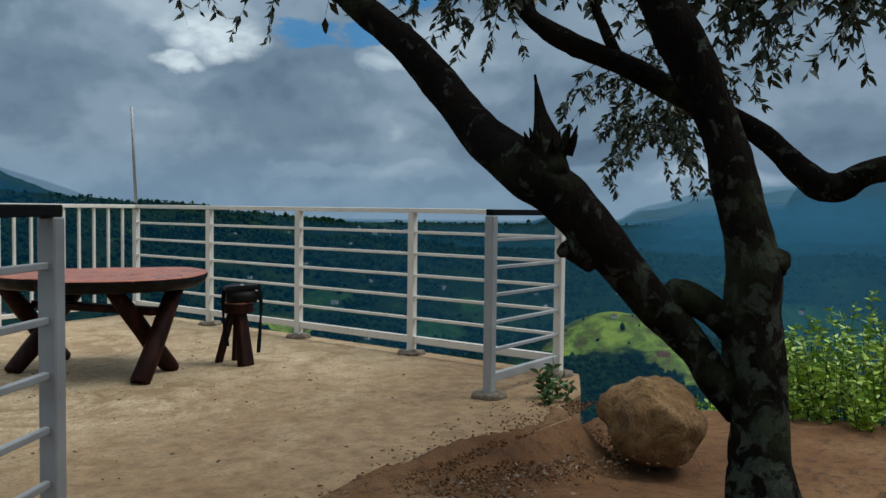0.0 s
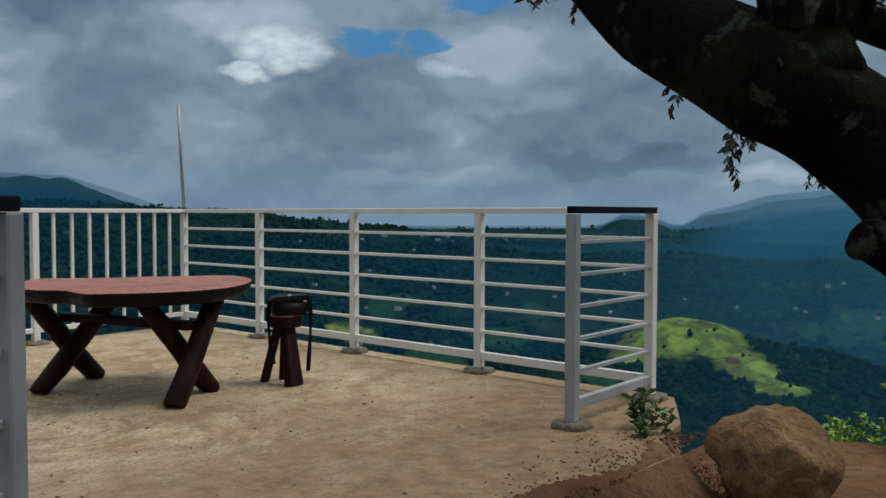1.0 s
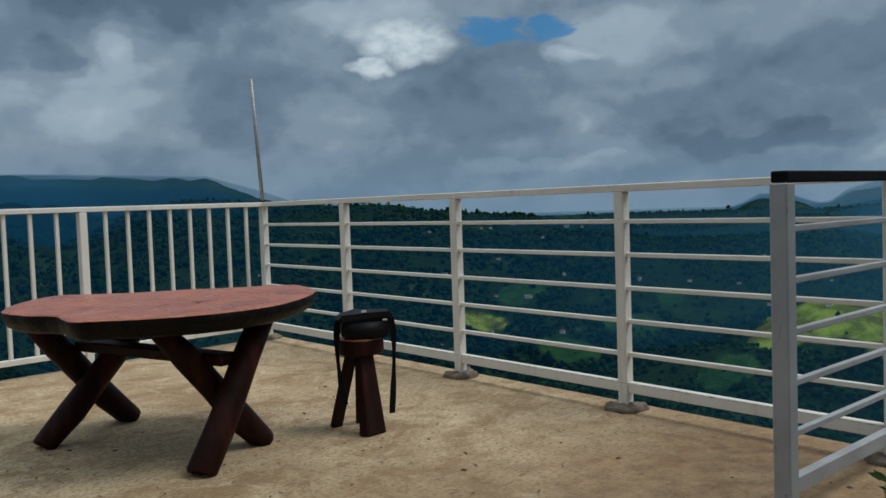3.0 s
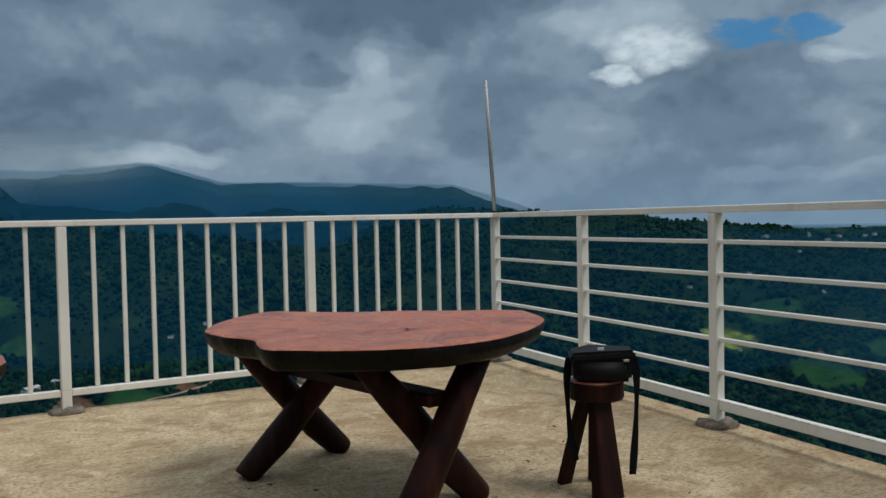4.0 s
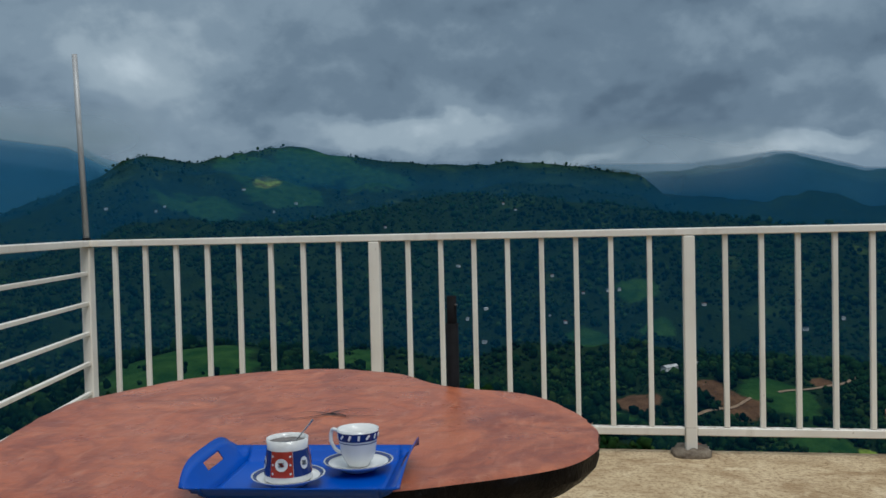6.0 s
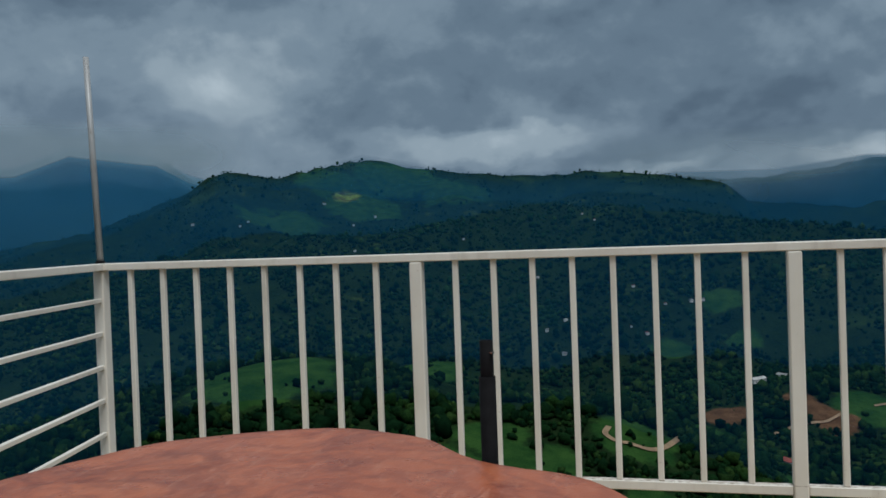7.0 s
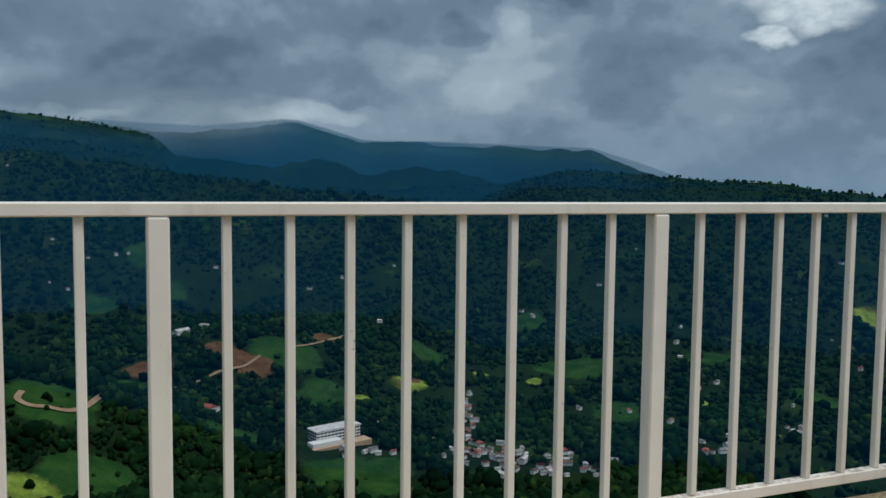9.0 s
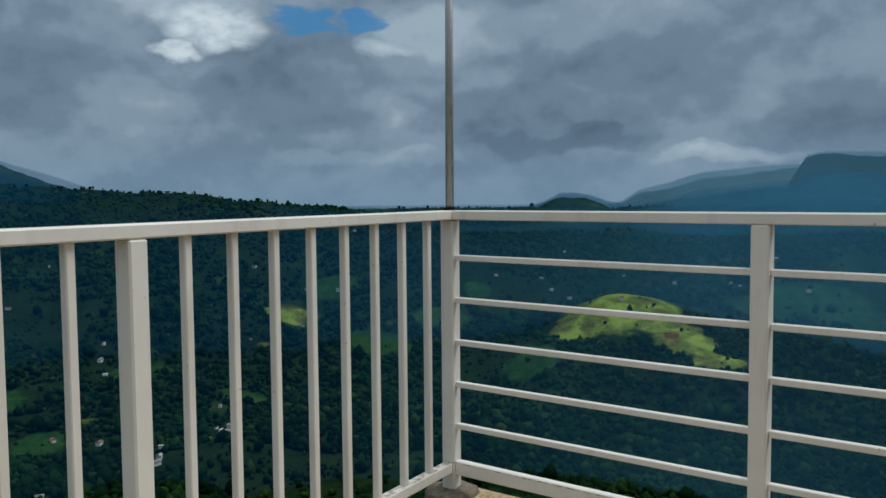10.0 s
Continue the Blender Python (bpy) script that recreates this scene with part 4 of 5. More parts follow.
def table(name, centre, corners, thick, legs, label, heart, top):
    """A live-edge slab on two crossed pairs of logs with a stretcher."""
    cx, cy = centre
    e = thing(name, label, "table", Matrix.Translation((cx, cy, 0)))
    out = live_edge([(x - cx, y - cy) for x, y in corners])
    area = sum(a[0] * b[1] - b[0] * a[1] for a, b in zip(out, out[1:] + out[:1]))
    if area < 0:
        out.reverse()
    n = len(out)
    hx, hy = heart[0] - cx, heart[1] - cy
    # upper face: rings drawn in to the heart, slightly uneven
    bm = bmesh.new()
    rings = []
    for s in (1.0, 0.985, 0.94, 0.8, 0.6, 0.4, 0.2):
        rings.append([bm.verts.new((x * s, y * s, -0.006 if s == 1.0 else 0.0025 * noise.noise(Vector((x * s * 5, y * s * 5, 1))))) for x, y in out])
    mid = bm.verts.new((0, 0, 0))
    for a, b in zip(rings, rings[1:]):
        for k in range(n):
            bm.faces.new((a[k], a[(k + 1) % n], b[(k + 1) % n], b[k]))
    for k in range(n):
        bm.faces.new((rings[-1][k], rings[-1][(k + 1) % n], mid))
    for v in bm.verts:
        v.co.x -= hx
        v.co.y -= hy
    o = part("tabletop", bm, SLAB, e, "varnished red-brown wood slab", True)
    o.matrix_basis = Matrix.Translation((hx, hy, top))
    # bark edge and underside
    bm = bmesh.new()
    rings = []
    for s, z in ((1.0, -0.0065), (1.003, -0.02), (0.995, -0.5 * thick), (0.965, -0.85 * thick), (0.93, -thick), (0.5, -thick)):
        rings.append([bm.verts.new((x * s * (1 + 0.014 * noise.noise(Vector((x * 14, y * 14, z * 30))) * (0 if z > -0.01 else 1)),
                                    y * s * (1 + 0.014 * noise.noise(Vector((x * 14, y * 14, z * 30 + 9))) * (0 if z > -0.01 else 1)), z + top)) for x, y in out])
    for a, b in zip(rings, rings[1:]):
        for k in range(n):
            bm.faces.new((a[(k + 1) % n], a[k], b[k], b[(k + 1) % n]))
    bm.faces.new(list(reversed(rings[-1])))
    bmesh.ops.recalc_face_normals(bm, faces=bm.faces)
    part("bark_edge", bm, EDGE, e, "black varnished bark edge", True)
    under = top - thick - 0.002
    mids = []
    for i, pair in enumerate(legs):
        for k, ((fx, fy), (qx, qy)) in enumerate(pair):
            foot, head = Vector((fx - cx, fy - cy, 0)), Vector((qx - cx, qy - cy, under + 0.012))
            ax_ = head - foot
            pts = [foot + ax_ * t for t in (0.0, 0.015, 0.25, 0.5, 0.75, 1.0)]
            bm = tube_bm(pts, [0.058, 0.063, 0.062, 0.060, 0.060, 0.058], 14, 0.12, i * 5 + k, freq=6)
            for v in bm.verts:
                v.co.z = min(max(v.co.z, 0.001), under + 0.012)
            part("leg", bm, LOG, e, smooth=True)
        mids.append(sum((Vector((f[0] + q[0], f[1] + q[1], 0)) for f, q in pair), Vector()) / 4 - Vector((cx, cy, 0)) + Vector((0, 0, under * 0.72)))
    a, b = mids
    ext = (b - a).normalized() * 0.05
    part("stretcher", beam_bm(a - ext + Vector((0, 0, 0.02)), b + ext + Vector((0, 0, 0.02)), 0.10, 0.05, 0.008), LOG, e)
    return e


table("wooden_table", (-2.15, -2.22), [(-2.745, -1.957), (-2.548, -1.661), (-2.303, -1.496), (-2.100, -1.71), (-1.75, -1.943), (-1.421, -2.194), (-1.395, -2.308), (-1.518, -2.575), (-1.78, -2.807),
                                        (-2.048, -2.936), (-2.324, -2.93), (-2.546, -2.816), (-2.720, -2.662), (-2.728, -2.547), (-2.692, -2.374), (-2.755, -2.205)], 0.085,
      [[((-2.575, -1.89), (-2.02, -1.88)), ((-2.06, -1.69), (-2.555, -1.777))], [((-2.345, -2.85), (-1.955, -2.741)), ((-1.905, -2.635), (-2.377, -2.646))]],
      "live-edge table with a red-brown slab on crossed log legs", (-2.12, -2.53), TOP_A)
table("wooden_table", (-4.27, -2.22), [(-4.99, -2.235), (-4.98, -2.0), (-4.822, -1.692), (-4.562, -1.53), (-4.355, -1.493), (-4.143, -1.575), (-3.93, -1.793), (-3.673, -1.918), (-3.545, -2.148), (-3.495, -2.38),
                                        (-3.55, -2.60), (-3.762, -2.752), (-4.015, -2.858), (-4.299, -2.927), (-4.584, -2.94), (-4.828, -2.763)], 0.085,
      [[((-4.75, -1.95), (-4.69, -2.62)), ((-4.62, -2.66), (-4.82, -2.05))], [((-4.05, -1.95), (-3.93, -2.50)), ((-3.88, -2.55), (-4.12, -2.0))]],
      "live-edge table with a red-brown slab carrying a tea tray", (-4.20, -2.20), TOP_B)


def stool():
    """A three-legged stool of rough planks and a half-round seat."""
    e = thing("wooden_stool", "small dark wooden stool with a half-round seat and splayed plank legs", "stool", Matrix.Translation((-1.455, -2.82, 0)) @ Matrix.Rotation(radians(3), 4, "Z"))
    part("seat", tube_bm([(0, 0, 0.36), (0, 0, 0.367), (0, 0, 0.425), (0, 0, 0.430)], [0.103, 0.108, 0.108, 0.104], 24, 0.03, 3), LOG, e)
    # paler wood on top, the light along the seat edge put into its colour
    part("seat_top", tube_bm([(0, 0, 0.4302), (0, 0, 0.4368)], [0.105, 0.102], 24, 0.03, 3), SLAB, e, "paler seat top with its lit edge put into the colour")
    for fx, fy, low, high in ((-0.06, 0.13, 0.06, 0.06), (-0.06, -0.12, 0.125, 0.085), (0.08, 0.09, 0.07, 0.06)):
        foot, top = Vector((fx, fy, 0.0)), Vector((fx * 0.35, fy * 0.35, 0.359))
        bm = beam_bm(foot, top, 0.10, 0.05, 0.006)
        axis = (top - foot).normalized()
        for v in bm.verts:
            h = max(0.0, min(1.0, (v.co - foot).dot(axis) / 0.36))
            c = foot + axis * (v.co - foot).dot(axis)
            v.co = c + (v.co - c) * ((low * (1 - h) + high * h) / 0.10)
            v.co.z = min(max(v.co.z, 0.001), 0.3598)
        part("leg", bm, LOG, e)


def bag():
    """The soft black bag on the stool, with its shoulder strap hanging down."""
    base = Vector((-1.445, -2.838, 0.437))
    e = thing("camera_bag", "black cloth shoulder bag lying on the small stool", "bag", Matrix.Translation(base) @ Matrix.Rotation(radians(-35), 4, "Z") @ Matrix.Diagonal((0.86, 0.9, 1.0, 1)))
    bm = box_bm(-0.13, 0.13, -0.088, 0.088, 0.0, 0.105, 0.016, seg=2)
    bmesh.ops.subdivide_edges(bm, edges=bm.edges[:], cuts=2, use_grid_fill=True)
    for v in bm.verts:
        if v.co.z > 0.02:
            v.co += Vector((noise.noise(v.co * 14), noise.noise(v.co * 14 + Vector((9, 0, 0))), noise.noise(v.co * 12 + Vector((0, 9, 0))))) * 0.007
    part("body", bm, BLACK, e)
    bm = box_bm(-0.142, 0.142, -0.105, 0.092, 0.088, 0.122, 0.010, seg=2)
    bmesh.ops.subdivide_edges(bm, edges=bm.edges[:], cuts=2, use_grid_fill=True)
    for v in bm.verts:
        v.co.z += 0.014 * noise.noise(v.co * 15) - 0.012 * max(0, abs(v.co.x) - 0.10) / 0.06 + 0.05 * v.co.x
    part("flap", bm, BLACK, e)
    part("front_pocket", box_bm(-0.10, 0.10, -0.110, -0.086, 0.008, 0.080, 0.010, seg=2), BLACK, e, smooth=True)
    part("zip_puller", box_bm(0.085, 0.112, -0.1165, -0.1105, 0.083, 0.092, 0.002), STEEL, e, "small steel zip puller")
    part("badge", box_bm(-0.02, 0.008, -0.062, -0.053, 0.121, 0.131), CHINA, e, "small pale badge")
    for x, y, low, seed in ((0.147, -0.02, -0.36, 1), (-0.149, -0.04, -0.30, 2)):
        bm = bmesh.new()
        pts = spline([(x, y, 0.09), (x * 1.06, y - 0.01, -0.02), (x * 1.0, y - 0.02, -0.18), (x * 0.86, y - 0.05, low)], 6)
        for i, p in enumerate(pts):
            w = 0.014 + 0.004 * math.sin(i * 0.5)
            bm.verts.new((p[0] - w, p[1], p[2]))
            bm.verts.new((p[0] + w, p[1] + 0.006, p[2]))
        bm.verts.ensure_lookup_table()
        for i in range(len(pts) - 1):
            bm.faces.new((bm.verts[2 * i], bm.verts[2 * i + 1], bm.verts[2 * i + 3], bm.verts[2 * i + 2]))
        bmesh.ops.solidify(bm, geom=bm.faces[:], thickness=0.003)
        part("strap", bm, BLACK, e)


def lathe(profile, n=28, bm=None):
    own = bm or bmesh.new()
    rings = []
    for r, z in profile:
        rings.append([own.verts.new((r * math.cos(2 * math.pi * k / n), r * math.sin(2 * math.pi * k / n), z)) for k in range(n)])
    for a, b in zip(rings, rings[1:]):
        for k in range(n):
            own.faces.new((a[k], a[(k + 1) % n], b[(k + 1) % n], b[k]))
    return own


def disc(r, z, n=28):
    bm = bmesh.new()
    bmesh.ops.create_circle(bm, cap_ends=True, segments=n, radius=r)
    for v in bm.verts:
        v.co.z = z
    return bm


TRAY = Matrix.Translation((-4.059, -2.785, TOP_B + 0.0045)) @ Matrix.Rotation(radians(4.3), 4, "Z")
BIG = Matrix.Diagonal((1.02, 1.02, 1.02, 1))


def tray():
    e = thing("serving_tray", "bright blue plastic tray with raised ends and cut-out handles", "tray", TRAY)
    nx, ny = 47, 29
    hx, hy = 0.194, 0.150

    def spot_at(i, j):
        x, y = -hx + 2 * hx * i / (nx - 1), -hy + 2 * hy * j / (ny - 1)
        dx, dy = hx - abs(x), hy - abs(y)
        ends = max(0.0, 1 - dx / 0.035) ** 1.3 * 0.062 * (1 - 0.55 * (abs(y) / hy) ** 4)
        sides = max(0.0, 1 - dy / 0.03) ** 1.3 * 0.026
        return Vector((x + (0.012 if x > 0 else -0.012) * ends / 0.06, y, 0.004 + max(ends, sides)))
    # a shallow dish and two raised ends with a hand slot in each
    for name, i0, i1 in (("dish", 4, nx - 5), ("handle_end", 0, 4), ("handle_end", nx - 5, nx - 1)):
        bm = bmesh.new()
        up = {(i, j): bm.verts.new(spot_at(i, j)) for i in range(i0, i1 + 1) for j in range(ny)}
        dn = {k: bm.verts.new(v.co + Vector((0, 0, -0.003))) for k, v in list(up.items())}
        for i in range(i0, i1):
            for j in range(ny - 1):
                if i in (1, nx - 3) and abs((spot_at(i, j).y + spot_at(i, j + 1).y) / 2) < 0.048:
                    continue
                bm.faces.new((up[i, j], up[i + 1, j], up[i + 1, j + 1], up[i, j + 1]))
                bm.faces.new((dn[i, j + 1], dn[i + 1, j + 1], dn[i + 1, j], dn[i, j]))
        edges = [e_ for e_ in bm.edges if e_.is_boundary]
        ring = [(i, 0) for i in range(i0, i1 + 1)] + [(i1, j) for j in range(1, ny)] + [(i, ny - 1) for i in range(i1 - 1, i0 - 1, -1)] + [(i0, j) for j in range(ny - 2, 0, -1)]
        for p, q in zip(ring, ring[1:] + ring[:1]):
            bm.faces.new((up[q], up[p], dn[p], dn[q]))
        part(name, bm, BLUE, e, smooth=True)


def saucer(name, x, y):
    e = thing(name, "white china saucer with a blue rim standing on the tray", "saucer", TRAY @ Matrix.Translation((x, y, 0.0075)) @ BIG)
    part("plate", lathe([(0.0, 0.0), (0.034, 0.0), (0.036, 0.004), (0.05, 0.008), (0.067, 0.017), (0.068, 0.0185), (0.05, 0.0115), (0.034, 0.007), (0.0, 0.007)], 36), CHINA, e, smooth=True)
    part("rim_band", lathe([(0.0585, 0.0152), (0.0648, 0.0183)], 36), NAVY, e, "thin blue rim band", True)
    return e


def cup_handle(e, r, z0, z1, out, ang):
    pts = spline([(r, 0, z1), (r + out, 0, z1 + 0.004), (r + out * 1.15, 0, (z0 + z1) / 2), (r + out * 0.6, 0, z0 + 0.004), (r - 0.002, 0, z0)], 5)
    o = part("handle", tube_bm([tuple(p) for p in pts], [0.0038] * len(pts), 8), CHINA, e, smooth=True)
    o.matrix_basis = Matrix.Rotation(radians(ang), 4, "Z")


def plain_cup():
    e = thing("teacup", "white china teacup with a navy patterned band on its saucer", "cup", TRAY @ Matrix.Translation((0.090, 0.050, 0.0162)) @ BIG)
    part("bowl", lathe([(0.0, 0.0), (0.021, 0.0), (0.0225, 0.004), (0.027, 0.010), (0.034, 0.025), (0.0375, 0.05), (0.041, 0.072), (0.0395, 0.072), (0.036, 0.05), (0.032, 0.025), (0.02, 0.008), (0.0, 0.007)], 32), CHINA, e, smooth=True)
    part("pattern_band", lathe([(0.0384, 0.052), (0.0412, 0.068)], 32), NAVY, e, "navy band with pale flecks", True)
    fleck = None
    for k in range(14):
        a = 2 * math.pi * k / 14
        m = Matrix.Rotation(a, 4, "Z") @ Matrix.Translation((0.0402, 0, 0.0605)) @ Matrix.Rotation(radians(45 + 20 * (k % 3)), 4, "X")
        if fleck is None:
            fleck = part("fleck", box_bm(-0.0006, 0.0006, -0.0052, 0.0052, -0.0022, 0.0022, 0.0004), CHINA, e)
            fleck.matrix_basis = m
        else:
            share("fleck", fleck, e, m)
    part("rim_line", lathe([(0.0375, 0.0470), (0.0378, 0.0485)], 32), NAVY, e, smooth=True)
    cup_handle(e, 0.036, 0.02, 0.06, 0.022, 160)


def painted_cup():
    e = thing("teacup", "wide-based white teacup with red and navy panels, full of tea", "cup", TRAY @ Matrix.Translation((-0.026, -0.048, 0.0162)) @ BIG)
    part("bowl", lathe([(0.0, 0.0), (0.040, 0.0), (0.0445, 0.004), (0.0435, 0.014), (0.040, 0.045), (0.0375, 0.062), (0.0385, 0.078), (0.0370, 0.078), (0.0355, 0.064), (0.038, 0.04), (0.040, 0.012), (0.0, 0.006)], 36), CHINA, e, smooth=True)
    part("tea", disc(0.0362, 0.070, 32), TEA, e, "dark brown tea")
    # panels round the wall, red and navy in turn, each with a pale oval and dots
    n = 6
    for k in range(n):
        bm = bmesh.new()
        cols = []
        for i in range(7):
            a = 2 * math.pi * (k + i / 6 * 0.985) / n + 1.02
            cols.append([bm.verts.new(((r + 0.0006) * math.cos(a), (r + 0.0006) * math.sin(a), z)) for r, z in ((0.0436, 0.014), (0.0418, 0.030), (0.0400, 0.045), (0.0379, 0.060))])
        for a, b in zip(cols, cols[1:]):
            for j in range(3):
                bm.faces.new((a[j], b[j], b[j + 1], a[j + 1]))
        p = part("panel", bm, RED if k % 2 else NAVY, e, "red glazed panel" if k % 2 else "navy glazed panel", True)
        am = 2 * math.pi * (k + 0.5) / n + 1.02
        tilt = Matrix.Rotation(am, 4, "Z") @ Matrix.Translation((0.0415, 0, 0.037)) @ Matrix.Rotation(radians(83), 4, "Y")
        bm = bmesh.new()
        bmesh.ops.create_circle(bm, cap_ends=True, segments=16, radius=0.0115)
        for v in bm.verts:
            v.co.y *= 1.05 if k % 2 else 0.75
            v.co.z = 0.0011 - (v.co.y ** 2) / 0.083
        o = part("oval", bm, CHINA, p, "pale oval on the panel")
        o.matrix_basis = tilt
        bm = bmesh.new()
        for q in range(5):
            box_bm(-0.004 + 0.0016 * q, -0.0032 + 0.0016 * q, -0.006 + 0.001 * (q % 3), 0.005 - 0.0012 * (q % 2), 0.0012, 0.0016, 0, bm)
        o = part("motif", bm, GLASSY, p, "dark motif in the oval")
        o.matrix_basis = tilt
        if k % 2:
            dot = None
            for y, z in ((-0.0165, -0.016), (-0.0165, 0.0), (-0.0165, 0.015), (0.0165, -0.016), (0.0165, 0.0), (0.0165, 0.015)):
                da = y / 0.042
                m = Matrix.Rotation(am + da, 4, "Z") @ Matrix.Translation((0.0415 + 0.0009 - 0.06 * (z if z > 0 else z) * 0.9, 0, 0.037 + z)) @ Matrix.Rotation(radians(90), 4, "Y")
                if dot is None:
                    dot = part("dot", disc(0.0021, 0.0007, 10), CHINA, p)
                    dot.matrix_basis = m
                else:
                    share("dot", dot, p, m)
    sp = thing("teaspoon", "small steel teaspoon leaning in the painted cup", "spoon", TRAY @ Matrix.Translation((-0.026, -0.048, 0.0162)) @ BIG)
    part("stem", tube_bm([(-0.02, -0.01, 0.03), (0.02, 0.012, 0.077), (0.043, 0.025, 0.105)], [0.0015, 0.0013, 0.0018], 8), STEEL, sp)
    part("bowl", tube_bm([(-0.034, -0.018, 0.014), (-0.028, -0.0145, 0.021), (-0.019, -0.0095, 0.031)], [0.003, 0.006, 0.002], 10), STEEL, sp, smooth=True)


def umbrella_tube():
    e = thing("umbrella_tube", "black painted steel tube standing on the floor behind the table", "pipe", Matrix.Translation((-3.931, -1.745, 0)))
    part("tube", tube_bm([(0, 0, 0.0), (0.0, 0, 0.5), (0, 0.0, 0.858)], [0.0195] * 3, 18), IRON, e, smooth=True)
    part("sleeve", lathe([(0.012, 0.80), (0.0155, 0.8585), (0.0155, 0.942), (0.0130, 0.942), (0.0130, 0.82)], 18), IRON, e, smooth=True)
    part("bolt", tube_bm([(0.013, -0.010, 0.915), (0.019, -0.014, 0.915)], [0.004, 0.004], 8), STEEL, e)
    part("foot_plate", tube_bm([(0, 0, 0.0), (0, 0, 0.012)], [0.11, 0.105], 24), IRON, e)


def cracks():
    """Drying cracks round the heart of each slab."""
    for cx, cy, top, seed in ((-4.19, -2.20, TOP_B, 4), (-2.13, -2.53, TOP_A, 9)):
        rng = random.Random(seed)
        e = thing("drying_crack", "dark drying cracks in the red-brown slab", "crack", Matrix.Translation((cx, cy, top + 0.0035)))
        for k in range(5):
            a = k * 1.35 + rng.uniform(-0.3, 0.3)
            L = rng.uniform(0.07, 0.19)
            bm = bmesh.new()
            prev = None
            x = y = 0.0
            n = 6
            for i in range(n + 1):
                w = 0.0034 * (1 - i / n) + 0.0007
                nx, ny = -math.sin(a), math.cos(a)
                cur = (bm.verts.new((x + nx * w, y + ny * w, 0.0)), bm.verts.new((x - nx * w, y - ny * w, 0.0)))
                if prev:
                    bm.faces.new((prev[0], prev[1], cur[1], cur[0]))
                prev = cur
                x += math.cos(a) * L / n
                y += math.sin(a) * L / n
                a += rng.uniform(-0.45, 0.45)
            part("crack", bm, EDGE, e)


stool()
bag()
tray()
saucer("saucer", 0.090, 0.050)
saucer("saucer", -0.026, -0.048)
plain_cup()
painted_cup()
umbrella_tube()
cracks()


# ---- bank with the trees ----
def bank():
    """Bare earth beside the terrace, sinking to the brink."""
    xs = np.concatenate([np.linspace(-16, -6.5, 30), np.linspace(-6.4, 1.4, 240)])
    ys = np.concatenate([np.linspace(-17, -8, 30), np.linspace(-7.95, -4.70, 110)])
    X, Y = np.meshgrid(xs, ys, indexing="ij")
    edge = np.interp(X, [-6.15, -5.1, -3.66, -3.25, -2.66, -1.95, -1.72, -1.35, -0.98, -0.6], [-5.28, -5.28, -4.98, -5.0, -5.1, -5.3, -5.2, -5.15, -5.02, -4.9])
    out = edge - Y + 0.10 * fbm(X, Y, 0.35, 4, 12)
    low = np.clip((X + 3.6) / 1.7, 0, 1)
    fall = np.clip((out + 0.06) / 0.42, 0, 1)
    Z = 0.014 - 0.034 * fall - 0.27 * low * fall * fall * (3 - 2 * fall)
    Z += (0.022 * fbm(X, Y, 0.3, 4, 2) + 0.03 * fbm(X, Y, 1.7, 3, 6)) * np.clip(out * 4, 0.25, 1)
    Z -= 0.30 * np.clip((X + 1.80) / 0.25, 0, 1) * np.clip((0.25 - out) / 0.2, 0, 1)
    Z = np.where(out < -0.10, np.minimum(Z, -0.01 + (out + 0.10) * 0.6), Z)
    brink = np.clip((X - (-0.25 + 0.35 * fbm(Y, X * 0, 1.3, 3, 9) - 0.55 * np.clip((Y + 5.6) / 0.6, 0, 1))) / 1.2, 0, 1)
    Z -= 2.6 * brink ** 1.2
    n, m = X.shape
    V = np.stack([X, Y, Z], -1).reshape(-1, 3)
    i, j = np.meshgrid(np.arange(n - 1), np.arange(m - 1), indexing="ij")
    F = np.stack([i * m + j, (i + 1) * m + j, (i + 1) * m + j + 1, i * m + j + 1], -1).reshape(-1, 4)
    ob = big_mesh("earth_bank", V, F, DIRT, True)
    ob.matrix_basis = NEAR
    tagged(ob, "bare reddish-brown earth bank beside the concrete terrace", "ground", kind="structure")


def lump(name, label, category, centre, size, material, seed, rough=0.16, facets=7, sub=4):
    bm = bmesh.new()
    bmesh.ops.create_icosphere(bm, subdivisions=sub, radius=1.0)
    rng = random.Random(seed)
    off = Vector((rng.uniform(0, 99), rng.uniform(0, 99), rng.uniform(0, 99)))
    planes = [(Vector((rng.gauss(0, 1), rng.gauss(0, 1), rng.gauss(0, 1))).normalized(), rng.uniform(0.74, 0.93)) for _ in range(facets)]
    for v in bm.verts:
        p = v.co.copy()
        for nrm, dist in planes:
            over = p.dot(nrm) - dist
            if over > 0:
                p -= nrm * over * 0.85
        p *= 1 + rough * noise.noise(p * 1.7 + off) + rough * 0.4 * noise.noise(p * 4.5 + off) + rough * 0.18 * noise.noise(p * 11 + off)
        v.co = Vector((p.x * size[0], p.y * size[1], p.z * size[2]))
    ob = part(name, bm, material, smooth=True)
    ob.matrix_basis = Matrix.Translation(centre)
    return tagged(ob, label, category)


